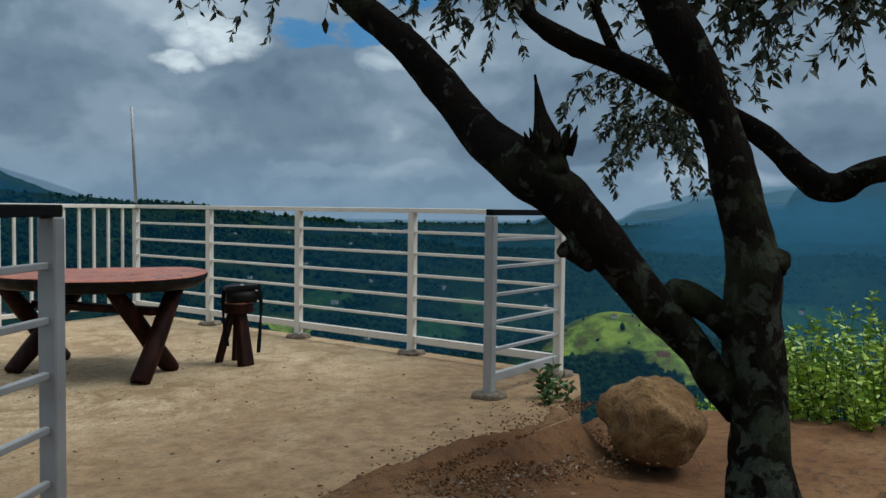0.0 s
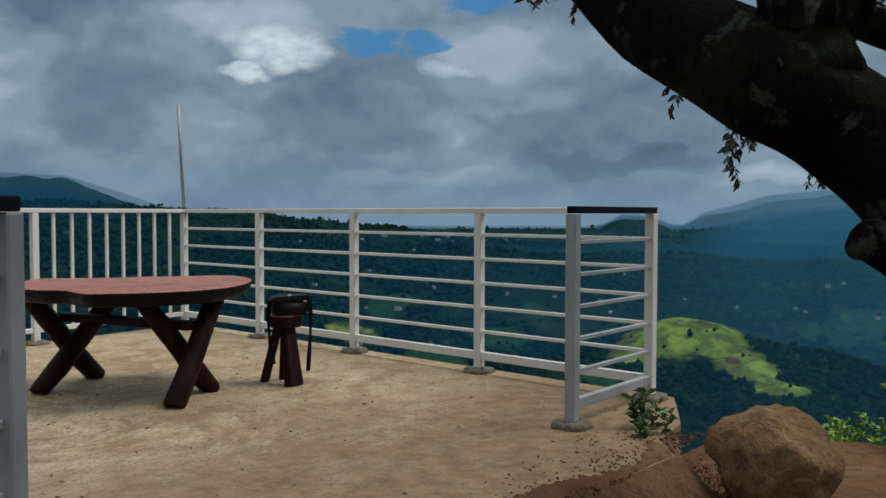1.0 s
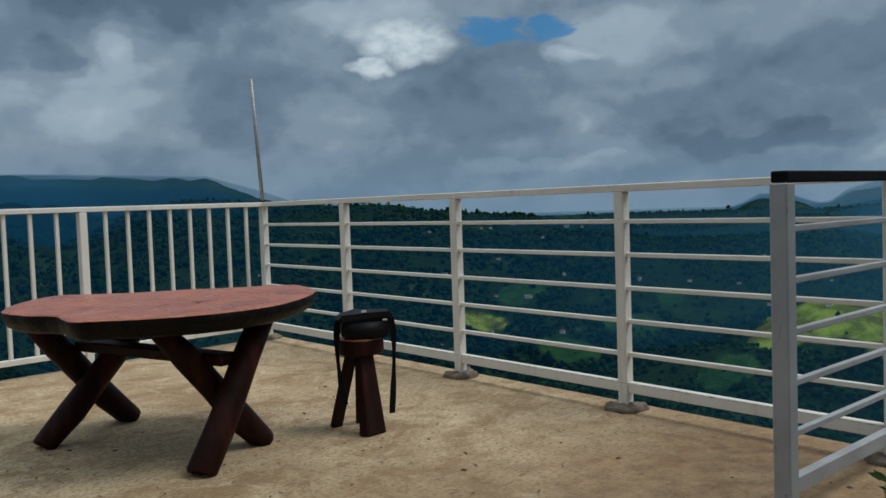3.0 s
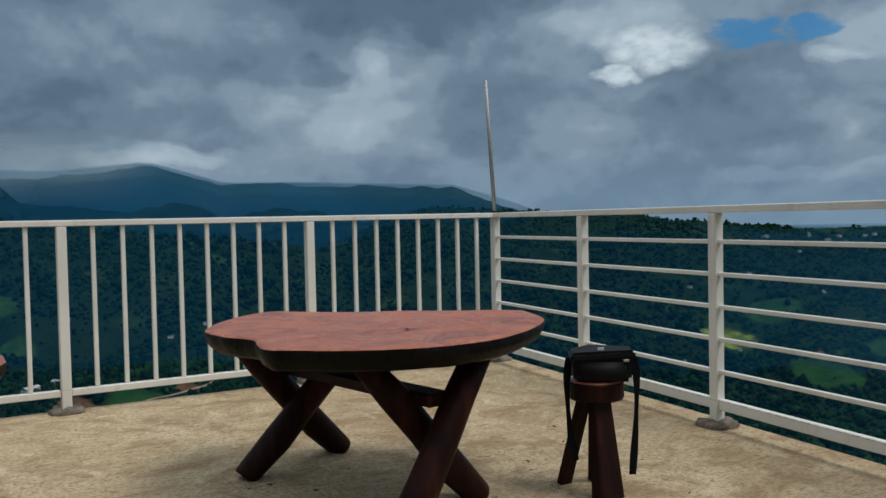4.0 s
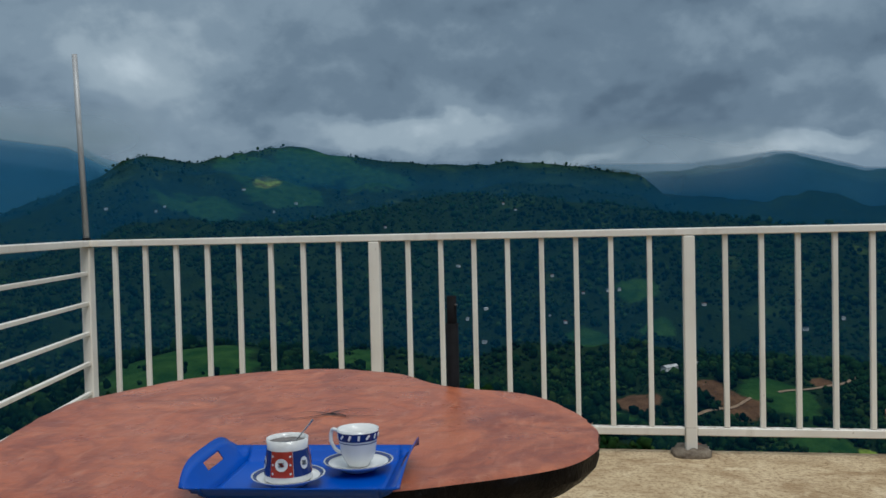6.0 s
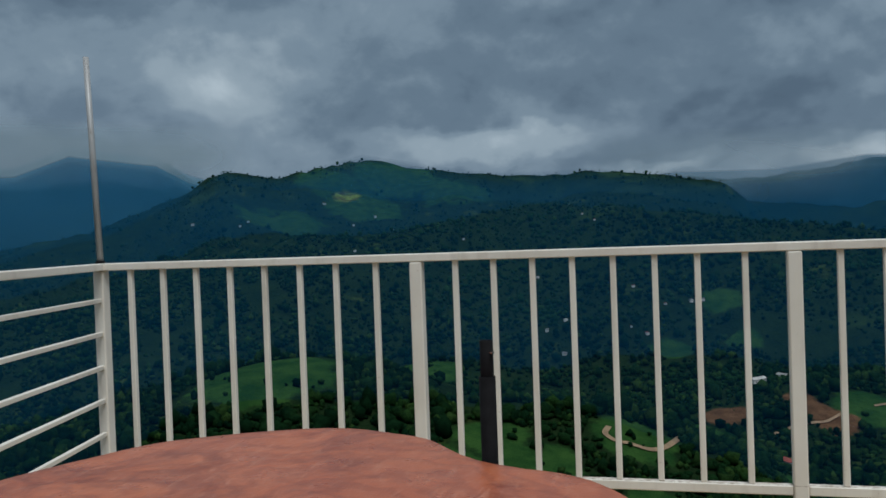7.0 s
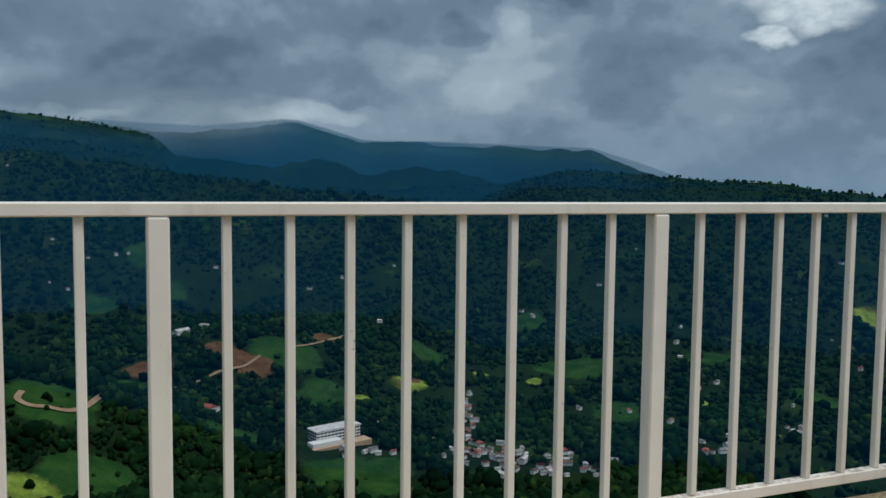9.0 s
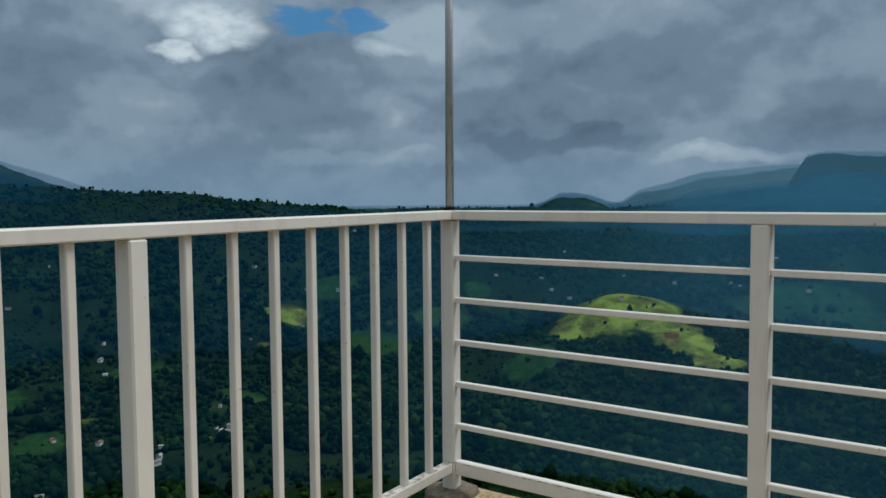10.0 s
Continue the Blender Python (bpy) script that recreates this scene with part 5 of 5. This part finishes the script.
def leaf_mesh(name, spots, material, parent=None, length=0.06, seed=0, wide=0.30):
    """Pointed folded leaves at the given places and headings, one mesh."""
    rng = np.random.default_rng(seed)
    n = len(spots)
    pos = np.array([s[0] for s in spots], float)
    d = np.array([s[1] for s in spots], float)
    d /= np.linalg.norm(d, axis=1, keepdims=True) + 1e-9
    up = rng.normal(0, 1, (n, 3))
    sd = np.cross(d, up)
    sd /= np.linalg.norm(sd, axis=1, keepdims=True) + 1e-9
    nm = np.cross(sd, d)
    L = length * rng.uniform(0.6, 1.25, (n, 1))
    W = L * wide * 0.5
    base = pos
    v = [base, base + d * L * 0.35 + sd * W + nm * L * 0.06, base + d * L * 0.35, base + d * L * 0.35 - sd * W + nm * L * 0.06,
         base + d * L * 0.72 + sd * W * 0.6 - nm * L * 0.02, base + d * L * 0.72 - nm * L * 0.05, base + d * L * 0.72 - sd * W * 0.6 - nm * L * 0.02, base + d * L - nm * L * 0.14]
    V = np.stack(v, 1).reshape(-1, 3)
    tri = np.array([[0, 2, 1], [0, 3, 2], [1, 2, 5], [1, 5, 4], [2, 3, 6], [2, 6, 5], [4, 5, 7], [5, 6, 7]])
    F = (tri[None] + (np.arange(n) * 8)[:, None, None]).reshape(-1, 3)
    ob = big_mesh(name, V, F, material)
    if parent is not None:
        ob.parent = parent
    return ob


def sprays(anchors, seed, twig_len=(0.25, 0.6), leaves=26, droop=0.75, twig_r=0.0022):
    """Drooping twigs from the anchors: a mesh of twigs and the places of the leaves on them."""
    rng = random.Random(seed)
    bm = bmesh.new()
    spots = []
    for a in anchors:
        p = Vector(a)
        L = rng.uniform(*twig_len)
        ang = rng.uniform(0, 2 * math.pi)
        d = Vector((math.cos(ang), math.sin(ang), rng.uniform(-0.4, 0.3))).normalized()
        pts = [p.copy()]
        n = 7
        for i in range(n):
            d = (d + Vector((rng.uniform(-0.3, 0.3), rng.uniform(-0.3, 0.3), -droop * 0.35))).normalized()
            p = p + d * L / n
            pts.append(p.copy())
        tube_bm(pts, [twig_r * (1 - 0.8 * i / n) for i in range(n + 1)], 4, bm=bm, cap=False)
        for k in range(leaves):
            t = rng.uniform(0.12, 1.0) * n
            i = min(int(t), n - 1)
            q = pts[i].lerp(pts[i + 1], t - i)
            ax = (pts[i + 1] - pts[i]).normalized()
            sd = Vector((rng.gauss(0, 1), rng.gauss(0, 1), rng.gauss(0, 0.7)))
            h = (ax * 0.7 + sd.normalized() * 0.9 + Vector((0, 0, -0.35))).normalized()
            spots.append((q, h))
    return bm, spots


def cloud_of(boxes, seed):
    rng = random.Random(seed)
    out = []
    for (x0, x1, y0, y1, z0, z1, n) in boxes:
        out += [(rng.uniform(x0, x1), rng.uniform(y0, y1), rng.uniform(z0, z1)) for _ in range(n)]
    return out


def limb(name, pts, radii, parent, seed, steps=7, wob=0.16, sides=18, label=""):
    P = spline([(*p, r) for p, r in zip(pts, radii)], steps)
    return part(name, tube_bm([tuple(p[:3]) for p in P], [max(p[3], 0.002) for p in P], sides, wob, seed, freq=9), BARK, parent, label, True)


def near_tree():
    e = thing("gnarled_tree", "gnarled dark tree with lichened bark and a broken limb", "tree", NEAR @ Matrix.Translation((0.030, -0.012, 0.012)))
    limb("trunk", [(-5.06, -6.66, 0.45), (-5.046, -6.648, 0.62), (-5.02, -6.632, 0.73), (-5.007, -6.624, 0.816), (-4.991, -6.607, 0.934), (-4.983, -6.606, 1.038), (-4.976, -6.582, 1.134), (-4.967, -6.553, 1.232),
                   (-4.966, -6.494, 1.361), (-4.969, -6.457, 1.435), (-4.95, -6.37, 1.62), (-4.90, -6.22, 1.95), (-4.75, -6.1, 2.3), (-4.5, -6.0, 2.6)],
         [0.082, 0.062, 0.047, 0.043, 0.046, 0.040, 0.035, 0.034, 0.039, 0.037, 0.033, 0.028, 0.021, 0.010], e, 1)
    limb("limb", [(-5.0, -6.60, 0.80), (-5.02, -6.565, 0.845), (-5.03, -6.533, 0.89), (-5.068, -6.458, 0.977), (-5.105, -6.398, 1.06), (-5.118, -6.34, 1.126), (-5.11, -6.27, 1.172), (-5.06, -6.15, 1.256),
                  (-5.03, -6.02, 1.39), (-5.0, -5.85, 1.52), (-4.95, -5.70, 1.68), (-4.85, -5.5, 1.95), (-4.6, -5.2, 2.3)],
         [0.029, 0.029, 0.027, 0.031, 0.034, 0.041, 0.042, 0.035, 0.031, 0.027, 0.024, 0.020, 0.009], e, 2, label="leaning dark limb")
    # the torn end of a branch: a spike and splinters
    limb("torn_snag", [(-5.13, -6.33, 1.15), (-5.10, -6.305, 1.215), (-5.075, -6.285, 1.262), (-5.045, -6.262, 1.330)], [0.030, 0.024, 0.011, 0.001], e, 3, 5, 0.35, 10, "splintered dark snag")
    bm = bmesh.new()
    rng = random.Random(8)
    for k in range(16):
        a = rng.uniform(0, 6.28)
        p = Vector((-5.10 + 0.034 * math.cos(a), -6.31 + 0.034 * math.sin(a), 1.195))
        q = p + Vector((0.018 * math.cos(a) + rng.uniform(-0.01, 0.01), 0.018 * math.sin(a), rng.uniform(0.02, 0.055)))
        tube_bm([p, p.lerp(q, 0.5), q], [0.008, 0.006, 0.001], 5, bm=bm)
    part("splintered_end", bm, BARK, e)
    limb("cut_stub", [(-4.995, -6.585, 0.92), (-5.012, -6.545, 0.955), (-5.035, -6.515, 0.975), (-5.056, -6.500, 0.985)], [0.026, 0.022, 0.024, 0.020], e, 4, 5, 0.22, 14, "cut branch stub")
    limb("knob", [(-5.105, -6.385, 1.03), (-5.14, -6.362, 1.045), (-5.155, -6.350, 1.040)], [0.020, 0.015, 0.006], e, 5, 5, 0.35, 12)
    limb("knob", [(-4.985, -6.60, 1.02), (-4.975, -6.648, 1.03), (-4.972, -6.660, 1.03)], [0.03, 0.022, 0.010], e, 6, 5, 0.3, 12)
    anchors = cloud_of([(-5.2, -4.0, -6.9, -5.0, 1.95, 2.6, 60), (-4.6, -3.7, -4.9, -4.15, 2.12, 2.3, 9), (-6.6, -5.4, -7.6, -6.0, 2.1, 2.6, 26), (-3.9, -3.6, -5.0, -4.6, 2.02, 2.15, 2)], 3)
    bm, spots = sprays(anchors, 5)
    part("twig_spray", bm, BARK, e)
    leaf_mesh("leaves", spots, LEAF, e, 0.050, 1, 0.36)
    # big leaves above the view, added to shade the trunk and the ground
    bm, spots = sprays(cloud_of([(-6.8, -3.6, -7.8, -4.6, 2.5, 3.3, 150)], 13), 15, (0.35, 0.7), 34, 0.4)
    part("shade_twig_spray", bm, BARK, e)
    leaf_mesh("shade_leaves", spots, LEAF, e, 0.10, 21, 0.45)
    # side branches that carry the sprays
    for k, pts in enumerate(([(-4.85, -5.5, 1.95), (-4.6, -5.0, 2.05), (-4.3, -4.5, 2.12), (-3.9, -4.2, 2.14)], [(-4.75, -6.1, 2.3), (-4.3, -5.7, 2.35), (-3.9, -5.0, 2.2)], [(-4.9, -6.2, 1.95), (-5.5, -6.7, 2.3), (-6.2, -7.2, 2.5)])):
        limb("branch", pts, [0.018, 0.013, 0.009, 0.004][:len(pts)], e, 20 + k, 6, 0.15, 8)


def far_tree():
    e = thing("spreading_tree", "dark spreading tree with drooping leafy sprays beside the terrace", "tree", NEAR @ Matrix.Translation((0, 0, 0.035)))
    limb("trunk", [(-3.72, -7.75, -0.15), (-3.74, -7.7, 0.3), (-3.76, -7.55, 0.75), (-3.78, -7.3, 1.05), (-3.79, -7.0, 1.20)], [0.12, 0.09, 0.08, 0.07, 0.058], e, 11)
    limb("limb", [(-3.79, -7.05, 1.19), (-3.791, -6.783, 1.20), (-3.793, -6.664, 1.150), (-3.801, -6.578, 1.197), (-3.771, -6.453, 1.312), (-3.765, -6.253, 1.419), (-3.771, -6.075, 1.521), (-3.74, -5.884, 1.61), (-3.673, -5.703, 1.74), (-3.642, -5.6, 1.95), (-3.55, -5.45, 2.3)],
         [0.048, 0.036, 0.039, 0.037, 0.032, 0.037, 0.034, 0.034, 0.028, 0.020, 0.007], e, 12)
    limb("limb", [(-3.79, -7.1, 1.17), (-3.4, -7.0, 1.6), (-3.0, -6.8, 2.0), (-2.6, -6.5, 2.3)], [0.055, 0.04, 0.028, 0.01], e, 13)
    limb("branch", [(-3.759, -6.054, 1.53), (-3.762, -6.001, 1.64), (-3.75, -5.95, 1.751), (-3.705, -5.887, 1.95), (-3.55, -5.8, 2.2)], [0.020, 0.017, 0.015, 0.011, 0.004], e, 14, sides=10)
    for k, pts in enumerate(([(-3.4, -7.0, 1.6), (-3.2, -6.6, 1.9), (-3.1, -6.1, 2.0), (-3.0, -5.8, 1.95)], [(-3.0, -6.8, 2.0), (-2.5, -6.4, 2.2), (-2.1, -5.9, 2.1), (-1.8, -5.55, 2.0)], [(-3.673, -5.703, 1.74), (-3.4, -5.6, 1.85), (-3.1, -5.5, 1.9)])):
        limb("branch", pts, [0.016, 0.012, 0.008, 0.004][:len(pts)], e, 30 + k, 6, 0.15, 8)
    anchors = cloud_of([(-3.6, -3.3, -6.2, -5.8, 1.85, 2.1, 5), (-2.1, -1.6, -5.88, -5.60, 1.42, 1.95, 30), (-2.92, -2.64, -6.06, -5.74, 1.40, 1.74, 40), (-3.98, -3.72, -6.85, -6.25, 1.68, 1.95, 60), (-4.05, -3.80, -6.25, -5.85, 1.88, 2.02, 20), (-3.4, -2.4, -7.4, -6.3, 1.85, 2.4, 70), (-3.9, -3.4, -5.7, -5.25, 1.8, 2.1, 16), (-3.6, -2.4, -6.4, -5.2, 2.1, 2.6, 40)], 7)
    bm, spots = sprays(anchors, 6, (0.2, 0.46), 40, 0.55)
    part("twig_spray", bm, BARK, e)
    leaf_mesh("leaves", spots, LEAF, e, 0.040, 2, 0.38)
    # unseen dense crown, added to shade the floor near the opening
    bm, spots = sprays(cloud_of([(-3.9, -0.6, -7.8, -3.6, 2.6, 3.5, 190)], 14), 16, (0.35, 0.7), 34, 0.4)
    part("shade_twig_spray", bm, BARK, e)
    leaf_mesh("shade_leaves", spots, LEAF, e, 0.10, 22, 0.45)


def shrub(name, label, centre, spread, height_, count, seed, material, length, per=26):
    """A bush of upright stems with leaves along them."""
    rng = random.Random(seed)
    e = thing(name, label, "shrub", Matrix.Translation(centre))
    bm = bmesh.new()
    spots = []
    for k in range(count):
        a, r = rng.uniform(0, 6.28), math.sqrt(rng.uniform(0, 1))
        p = Vector((spread[0] * r * math.cos(a) * 0.6, spread[1] * r * math.sin(a) * 0.6, 0))
        q = Vector((spread[0] * r * math.cos(a), spread[1] * r * math.sin(a), height_ * rng.uniform(0.55, 1.0) * (1 - 0.35 * r)))
        mid = p.lerp(q, 0.5) + Vector((rng.uniform(-1, 1), rng.uniform(-1, 1), 0.4)) * 0.08 * height_
        pts = [p, mid, q]
        tube_bm(pts, [0.004, 0.003, 0.001], 4, bm=bm, cap=False)
        for i in range(per):
            t = rng.uniform(0.15, 1.0)
            c = p.lerp(mid, t * 2) if t < 0.5 else mid.lerp(q, t * 2 - 1)
            spots.append((c, Vector((rng.gauss(0, 1), rng.gauss(0, 1), rng.uniform(-0.1, 0.9)))))
    part("stem", bm, BARK, e)
    leaf_mesh("leaves", spots, material, e, length, seed, 0.42)


def litter():
    """Fallen leaves and crumbs of earth along the edge of the concrete."""
    rng = random.Random(31)
    spots = []
    for k in range(2200):
        t = rng.uniform(0, 1)
        x = -4.9 + 3.3 * t + rng.gauss(0, 0.25)
        y = -5.18 + rng.gauss(0, 0.22) - 0.12 * t
        z = 0.004 if y > -4.98 else -0.02 - 0.16 * max(0, min(1, (x + 3.4) / 1.6))
        spots.append(((x, y, z + 0.012), (rng.gauss(0, 1), rng.gauss(0, 1), rng.gauss(0, 0.25))))
    for k in range(260):
        x, y = rng.uniform(-4.8, -1.0), -abs(rng.gauss(0, 1.6)) - 1.8
        if y > -4.9:
            spots.append(((x, y, 0.006), (rng.gauss(0, 1), rng.gauss(0, 1), 0.05)))
    ob = leaf_mesh("fallen_leaves", spots, DRY, None, 0.026, 9, 0.35)
    tagged(ob, "dry brown fallen leaves scattered over concrete and earth", "leaves", kind="stuff").matrix_basis = NEAR
    n = 2600
    r2 = np.random.default_rng(4)
    x = -4.4 + 2.9 * r2.uniform(0, 1, n)
    y = -5.12 - 0.1 * (x + 3.7) * (x > -3.7) + r2.normal(0, 0.13, n)
    z = np.where(y > -5.1 - 0.1 * (x + 3.7) * (x > -3.7), 0.002, -0.02 - 0.2 * np.clip((x + 3.4) / 1.6, 0, 1) * np.clip((-5.1 - y) * 3, 0, 1))
    s = r2.uniform(0.002, 0.008, n)
    bm = bmesh.new()
    bmesh.ops.create_icosphere(bm, subdivisions=1, radius=1.0)
    bv = np.array([v.co[:] for v in bm.verts])
    bf = np.array([[v.index for v in f.verts] for f in bm.faces])
    bm.free()
    V = bv[None] * (s[:, None, None] * (1 + r2.uniform(-0.35, 0.35, (n, len(bv), 1)))) + np.stack([x, y, z], -1)[:, None]
    F = (bf[None] + (np.arange(n) * len(bv))[:, None, None]).reshape(-1, 3)
    ob = big_mesh("gravel", V.reshape(-1, 3), F, DIRT)
    tagged(ob, "loose brown gravel and clods along the concrete edge", "gravel", kind="stuff").matrix_basis = NEAR


bank()
lump("boulder", "large rounded brown boulder on the earth beside the terrace", "boulder", (-1.39, -5.79, -0.03), (0.295, 0.285, 0.235), ROCK, 5, 0.22, 12)
lump("mossy_rock", "mossy grey rock under the gnarled tree", "rock", (-4.475, -7.26, 0.27), (0.36, 0.36, 0.42), ROCK, 8)
lump("pale_stone", "pale whitish stone beside the tree trunk", "stone", (-4.437, -6.844, 0.50), (0.08, 0.08, 0.09), CHINA, 9, sub=3)
near_tree()
far_tree()
shrub("green_shrub", "bright green leafy shrub on the brink of the bank", (0.705, -6.677, -0.54), (0.75, 0.75), 1.15, 150, 3, BUSH, 0.058, 44)
shrub("green_shrub", "bright green leafy shrub on the brink of the bank", (0.453, -5.788, -0.69), (0.45, 0.45), 0.62, 60, 4, BUSH, 0.05, 40)
shrub("weed", "small dark green weed at the foot of the grey post", (-1.33, -5.17, -0.03), (0.17, 0.12), 0.27, 9, 6, WEED, 0.055)
litter()


# ---- houses in the valley ----
def house(name, label, w, d, h, roof_mat, wall_mat, pitch=0.45):
    e = thing(name, label, "house", Matrix.Identity(4), "houses in the valley")
    part("wall", box_bm(-w / 2, w / 2, -d / 2, d / 2, -3.0, h, 0.05), wall_mat, e)
    bm = bmesh.new()
    o, r = 0.7, d / 2 * pitch
    v = [bm.verts.new(c) for c in ((-w / 2 - o, -d / 2 - o, h - 0.15), (w / 2 + o, -d / 2 - o, h - 0.15), (w / 2 + o, 0, h + r), (-w / 2 - o, 0, h + r), (w / 2 + o, d / 2 + o, h - 0.15), (-w / 2 - o, d / 2 + o, h - 0.15))]
    bm.faces.new((v[0], v[1], v[2], v[3]))
    bm.faces.new((v[3], v[2], v[4], v[5]))
    bm.faces.new((v[1], v[4], v[2]))
    bm.faces.new((v[0], v[3], v[5]))
    bmesh.ops.solidify(bm, geom=bm.faces[:], thickness=0.25)
    part("roof", bm, roof_mat, e)
    win = None
    for s in (-1, 1):
        for k in range(3):
            m = Matrix.Translation((w * (k - 1) * 0.3, s * (d / 2 + 0.02), h * 0.52))
            if win is None:
                win = part("window", box_bm(-0.6, 0.6, -0.04, 0.04, -0.6, 0.6, 0.02), GLASSY, e)
                win.matrix_basis = m
            else:
                share("window", win, e, m)
    return e


def village():
    kinds = [house("house", "small white house with a pale tin roof among the trees", 11, 7, 4.0, TINROOF, WHITEWALL),
             house("house", "small house with a red roof among the trees", 10, 8, 4.5, REDROOF, WHITEWALL),
             house("house", "small house with a brown roof among the trees", 12, 7, 3.6, BROWNROOF, WHITEWALL),
             house("house", "long white house with a pale tin roof among the trees", 18, 8, 5.5, TINROOF, WHITEWALL)]
    rng = random.Random(13)
    for p in HOUSES:
        src = kinds[rng.choices((0, 1, 2, 3), (6, 4, 2, 1))[0]]
        s = rng.uniform(0.32, 0.62) * (1.2 if (p - EYE).length > 1800 else 1.0)
        o = copy_thing(src, Matrix.Translation(p + Vector((0, 0, 1.2))) @ Matrix.Rotation(rng.uniform(0, 3.14), 4, "Z"))
        o.scale = (s, s, s)
    for src, (a, el) in zip(kinds, ((80.9, -9.5), (80.7, -14.7), (63.9, -16.5), (82.4, -9.9))):
        src.matrix_basis = Matrix.Translation(on_ground(a, el) + Vector((0, 0, 1.0))) @ Matrix.Rotation(a, 4, "Z")


def long_block():
    """The white building of several storeys on the valley floor."""
    p = BLOCK
    e = thing("white_building", "long white four-storey building with rows of windows in the valley", "building", Matrix.Translation(p + Vector((0, 0, 2))) @ Matrix.Rotation(radians(16), 4, "Z"))
    w, d, n, f = 40.0, 13.0, 4, 2.5
    part("wall", box_bm(-w / 2, w / 2, -d / 2, d / 2, -6, n * f, 0.1), WHITEWALL, e)
    part("roof", box_bm(-w / 2 - 1, w / 2 + 1, -d / 2 - 1, d / 2 + 1, n * f + 0.02, n * f + 1.2, 0.1), TINROOF, e)
    part("forecourt", box_bm(-w / 2 - 12, w / 2 + 4, -d / 2 - 12, -d / 2 - 0.1, -6, 0.8, 0.1), PATHM, e)
    part("annexe", box_bm(-w / 2 - 8, -w / 2 + 18, -d / 2 - 9, -d / 2 - 0.2, 0.81, 4.2, 0.1), WHITEWALL, e)
    band = win = None
    for i in range(n):
        z = i * f
        m = Matrix.Translation((0, -d / 2 - 0.5, z + f - 0.3))
        if band is None:
            band = part("balcony", box_bm(-w / 2, w / 2, -0.48, 0.48, -0.15, 0.75, 0.05), WHITEWALL, e)
            band.matrix_basis = m
        else:
            share("balcony", band, e, m)
        for k in range(12):
            m = Matrix.Translation((-w / 2 + w * (k + 0.5) / 12, -d / 2 - 0.04, z + 1.4))
            if win is None:
                win = part("window", box_bm(-1.25, 1.25, -0.03, 0.03, -0.95, 0.95, 0.02), GLASSY, e)
                win.matrix_basis = m
            else:
                share("window", win, e, m)
        for k in range(4):
            share("window", win, e, Matrix.Translation((-w / 2 - 0.04, -d / 2 + d * (k + 0.5) / 4, z + 1.4)) @ Matrix.Rotation(radians(90), 4, "Z"))


def track(bearings, width):
    """A dirt road laid over the land."""
    P = [on_ground(a, e) for a, e in bearings]
    pts = spline([(p.x, p.y) for p in P], 14)
    bm = bmesh.new()
    prev = None
    for i, p in enumerate(pts):
        q = pts[min(i + 1, len(pts) - 1)] - pts[max(i - 1, 0)]
        nrm = np.array((-q[1], q[0])) / (np.hypot(*q) + 1e-6) * width / 2
        cur = []
        for s in (1, -1):
            x, y = p + nrm * s
            z = float(height(np.array([x]), np.array([y]))[0]) + 0.9
            cur.append(bm.verts.new((x, y, z)))
        if prev:
            bm.faces.new((prev[0], prev[1], cur[1], cur[0]))
        prev = cur
    bmesh.ops.solidify(bm, geom=bm.faces[:], thickness=0.4)
    tagged(part("dirt_road", bm, PATHM), "pale dirt road winding between the fields", "road", kind="structure")


village()
long_block()
track([(91.6, -12.6), (91.8, -13.2), (90.5, -13.65), (87.6, -13.6), (84.6, -13.3), (82.7, -13.1), (80.9, -12.7)], 4)
track([(80.9, -12.7), (80.2, -12.3), (79.2, -12.1), (78.4, -11.9), (77.5, -11.4)], 3)
track([(75.9, -10.9), (74.6, -10.7), (73.5, -10.5), (72.2, -10.2), (71.4, -9.8)], 3)
track([(72.5, -16.0), (71.0, -15.6), (69.0, -15.9), (67.5, -16.4), (66.0, -16.8)], 5)


def mast():
    """The lattice mast above the village."""
    base = on_ground(57.6, -16.7)
    far = (base - EYE).length
    h = far * (math.tan(radians(16.7)) - math.tan(radians(14.5)))
    e = thing("lattice_mast", "slender pale steel lattice mast above the village", "mast", Matrix.Translation(base))
    foot, head, n = 1.5, 0.5, 9

    def at(i, k):
        w = foot + (head - foot) * i / n
        return Vector((w * (1, -1, -1, 1)[k % 4], w * (1, 1, -1, -1)[k % 4], h * i / n - (2 if i == 0 else 0)))
    for k in range(4):
        part("leg", beam_bm(at(0, k), at(n, k), 0.32, 0.32, 0), TINROOF, e)
    for i in range(n):
        for k in range(4):
            part("brace", beam_bm(at(i, k), at(i + 1, k + 1), 0.2, 0.2, 0), TINROOF, e)
    part("antenna", beam_bm((0, 0, h), (0, 0, h + 3.0), 0.2, 0.2, 0), TINROOF, e)


mast()
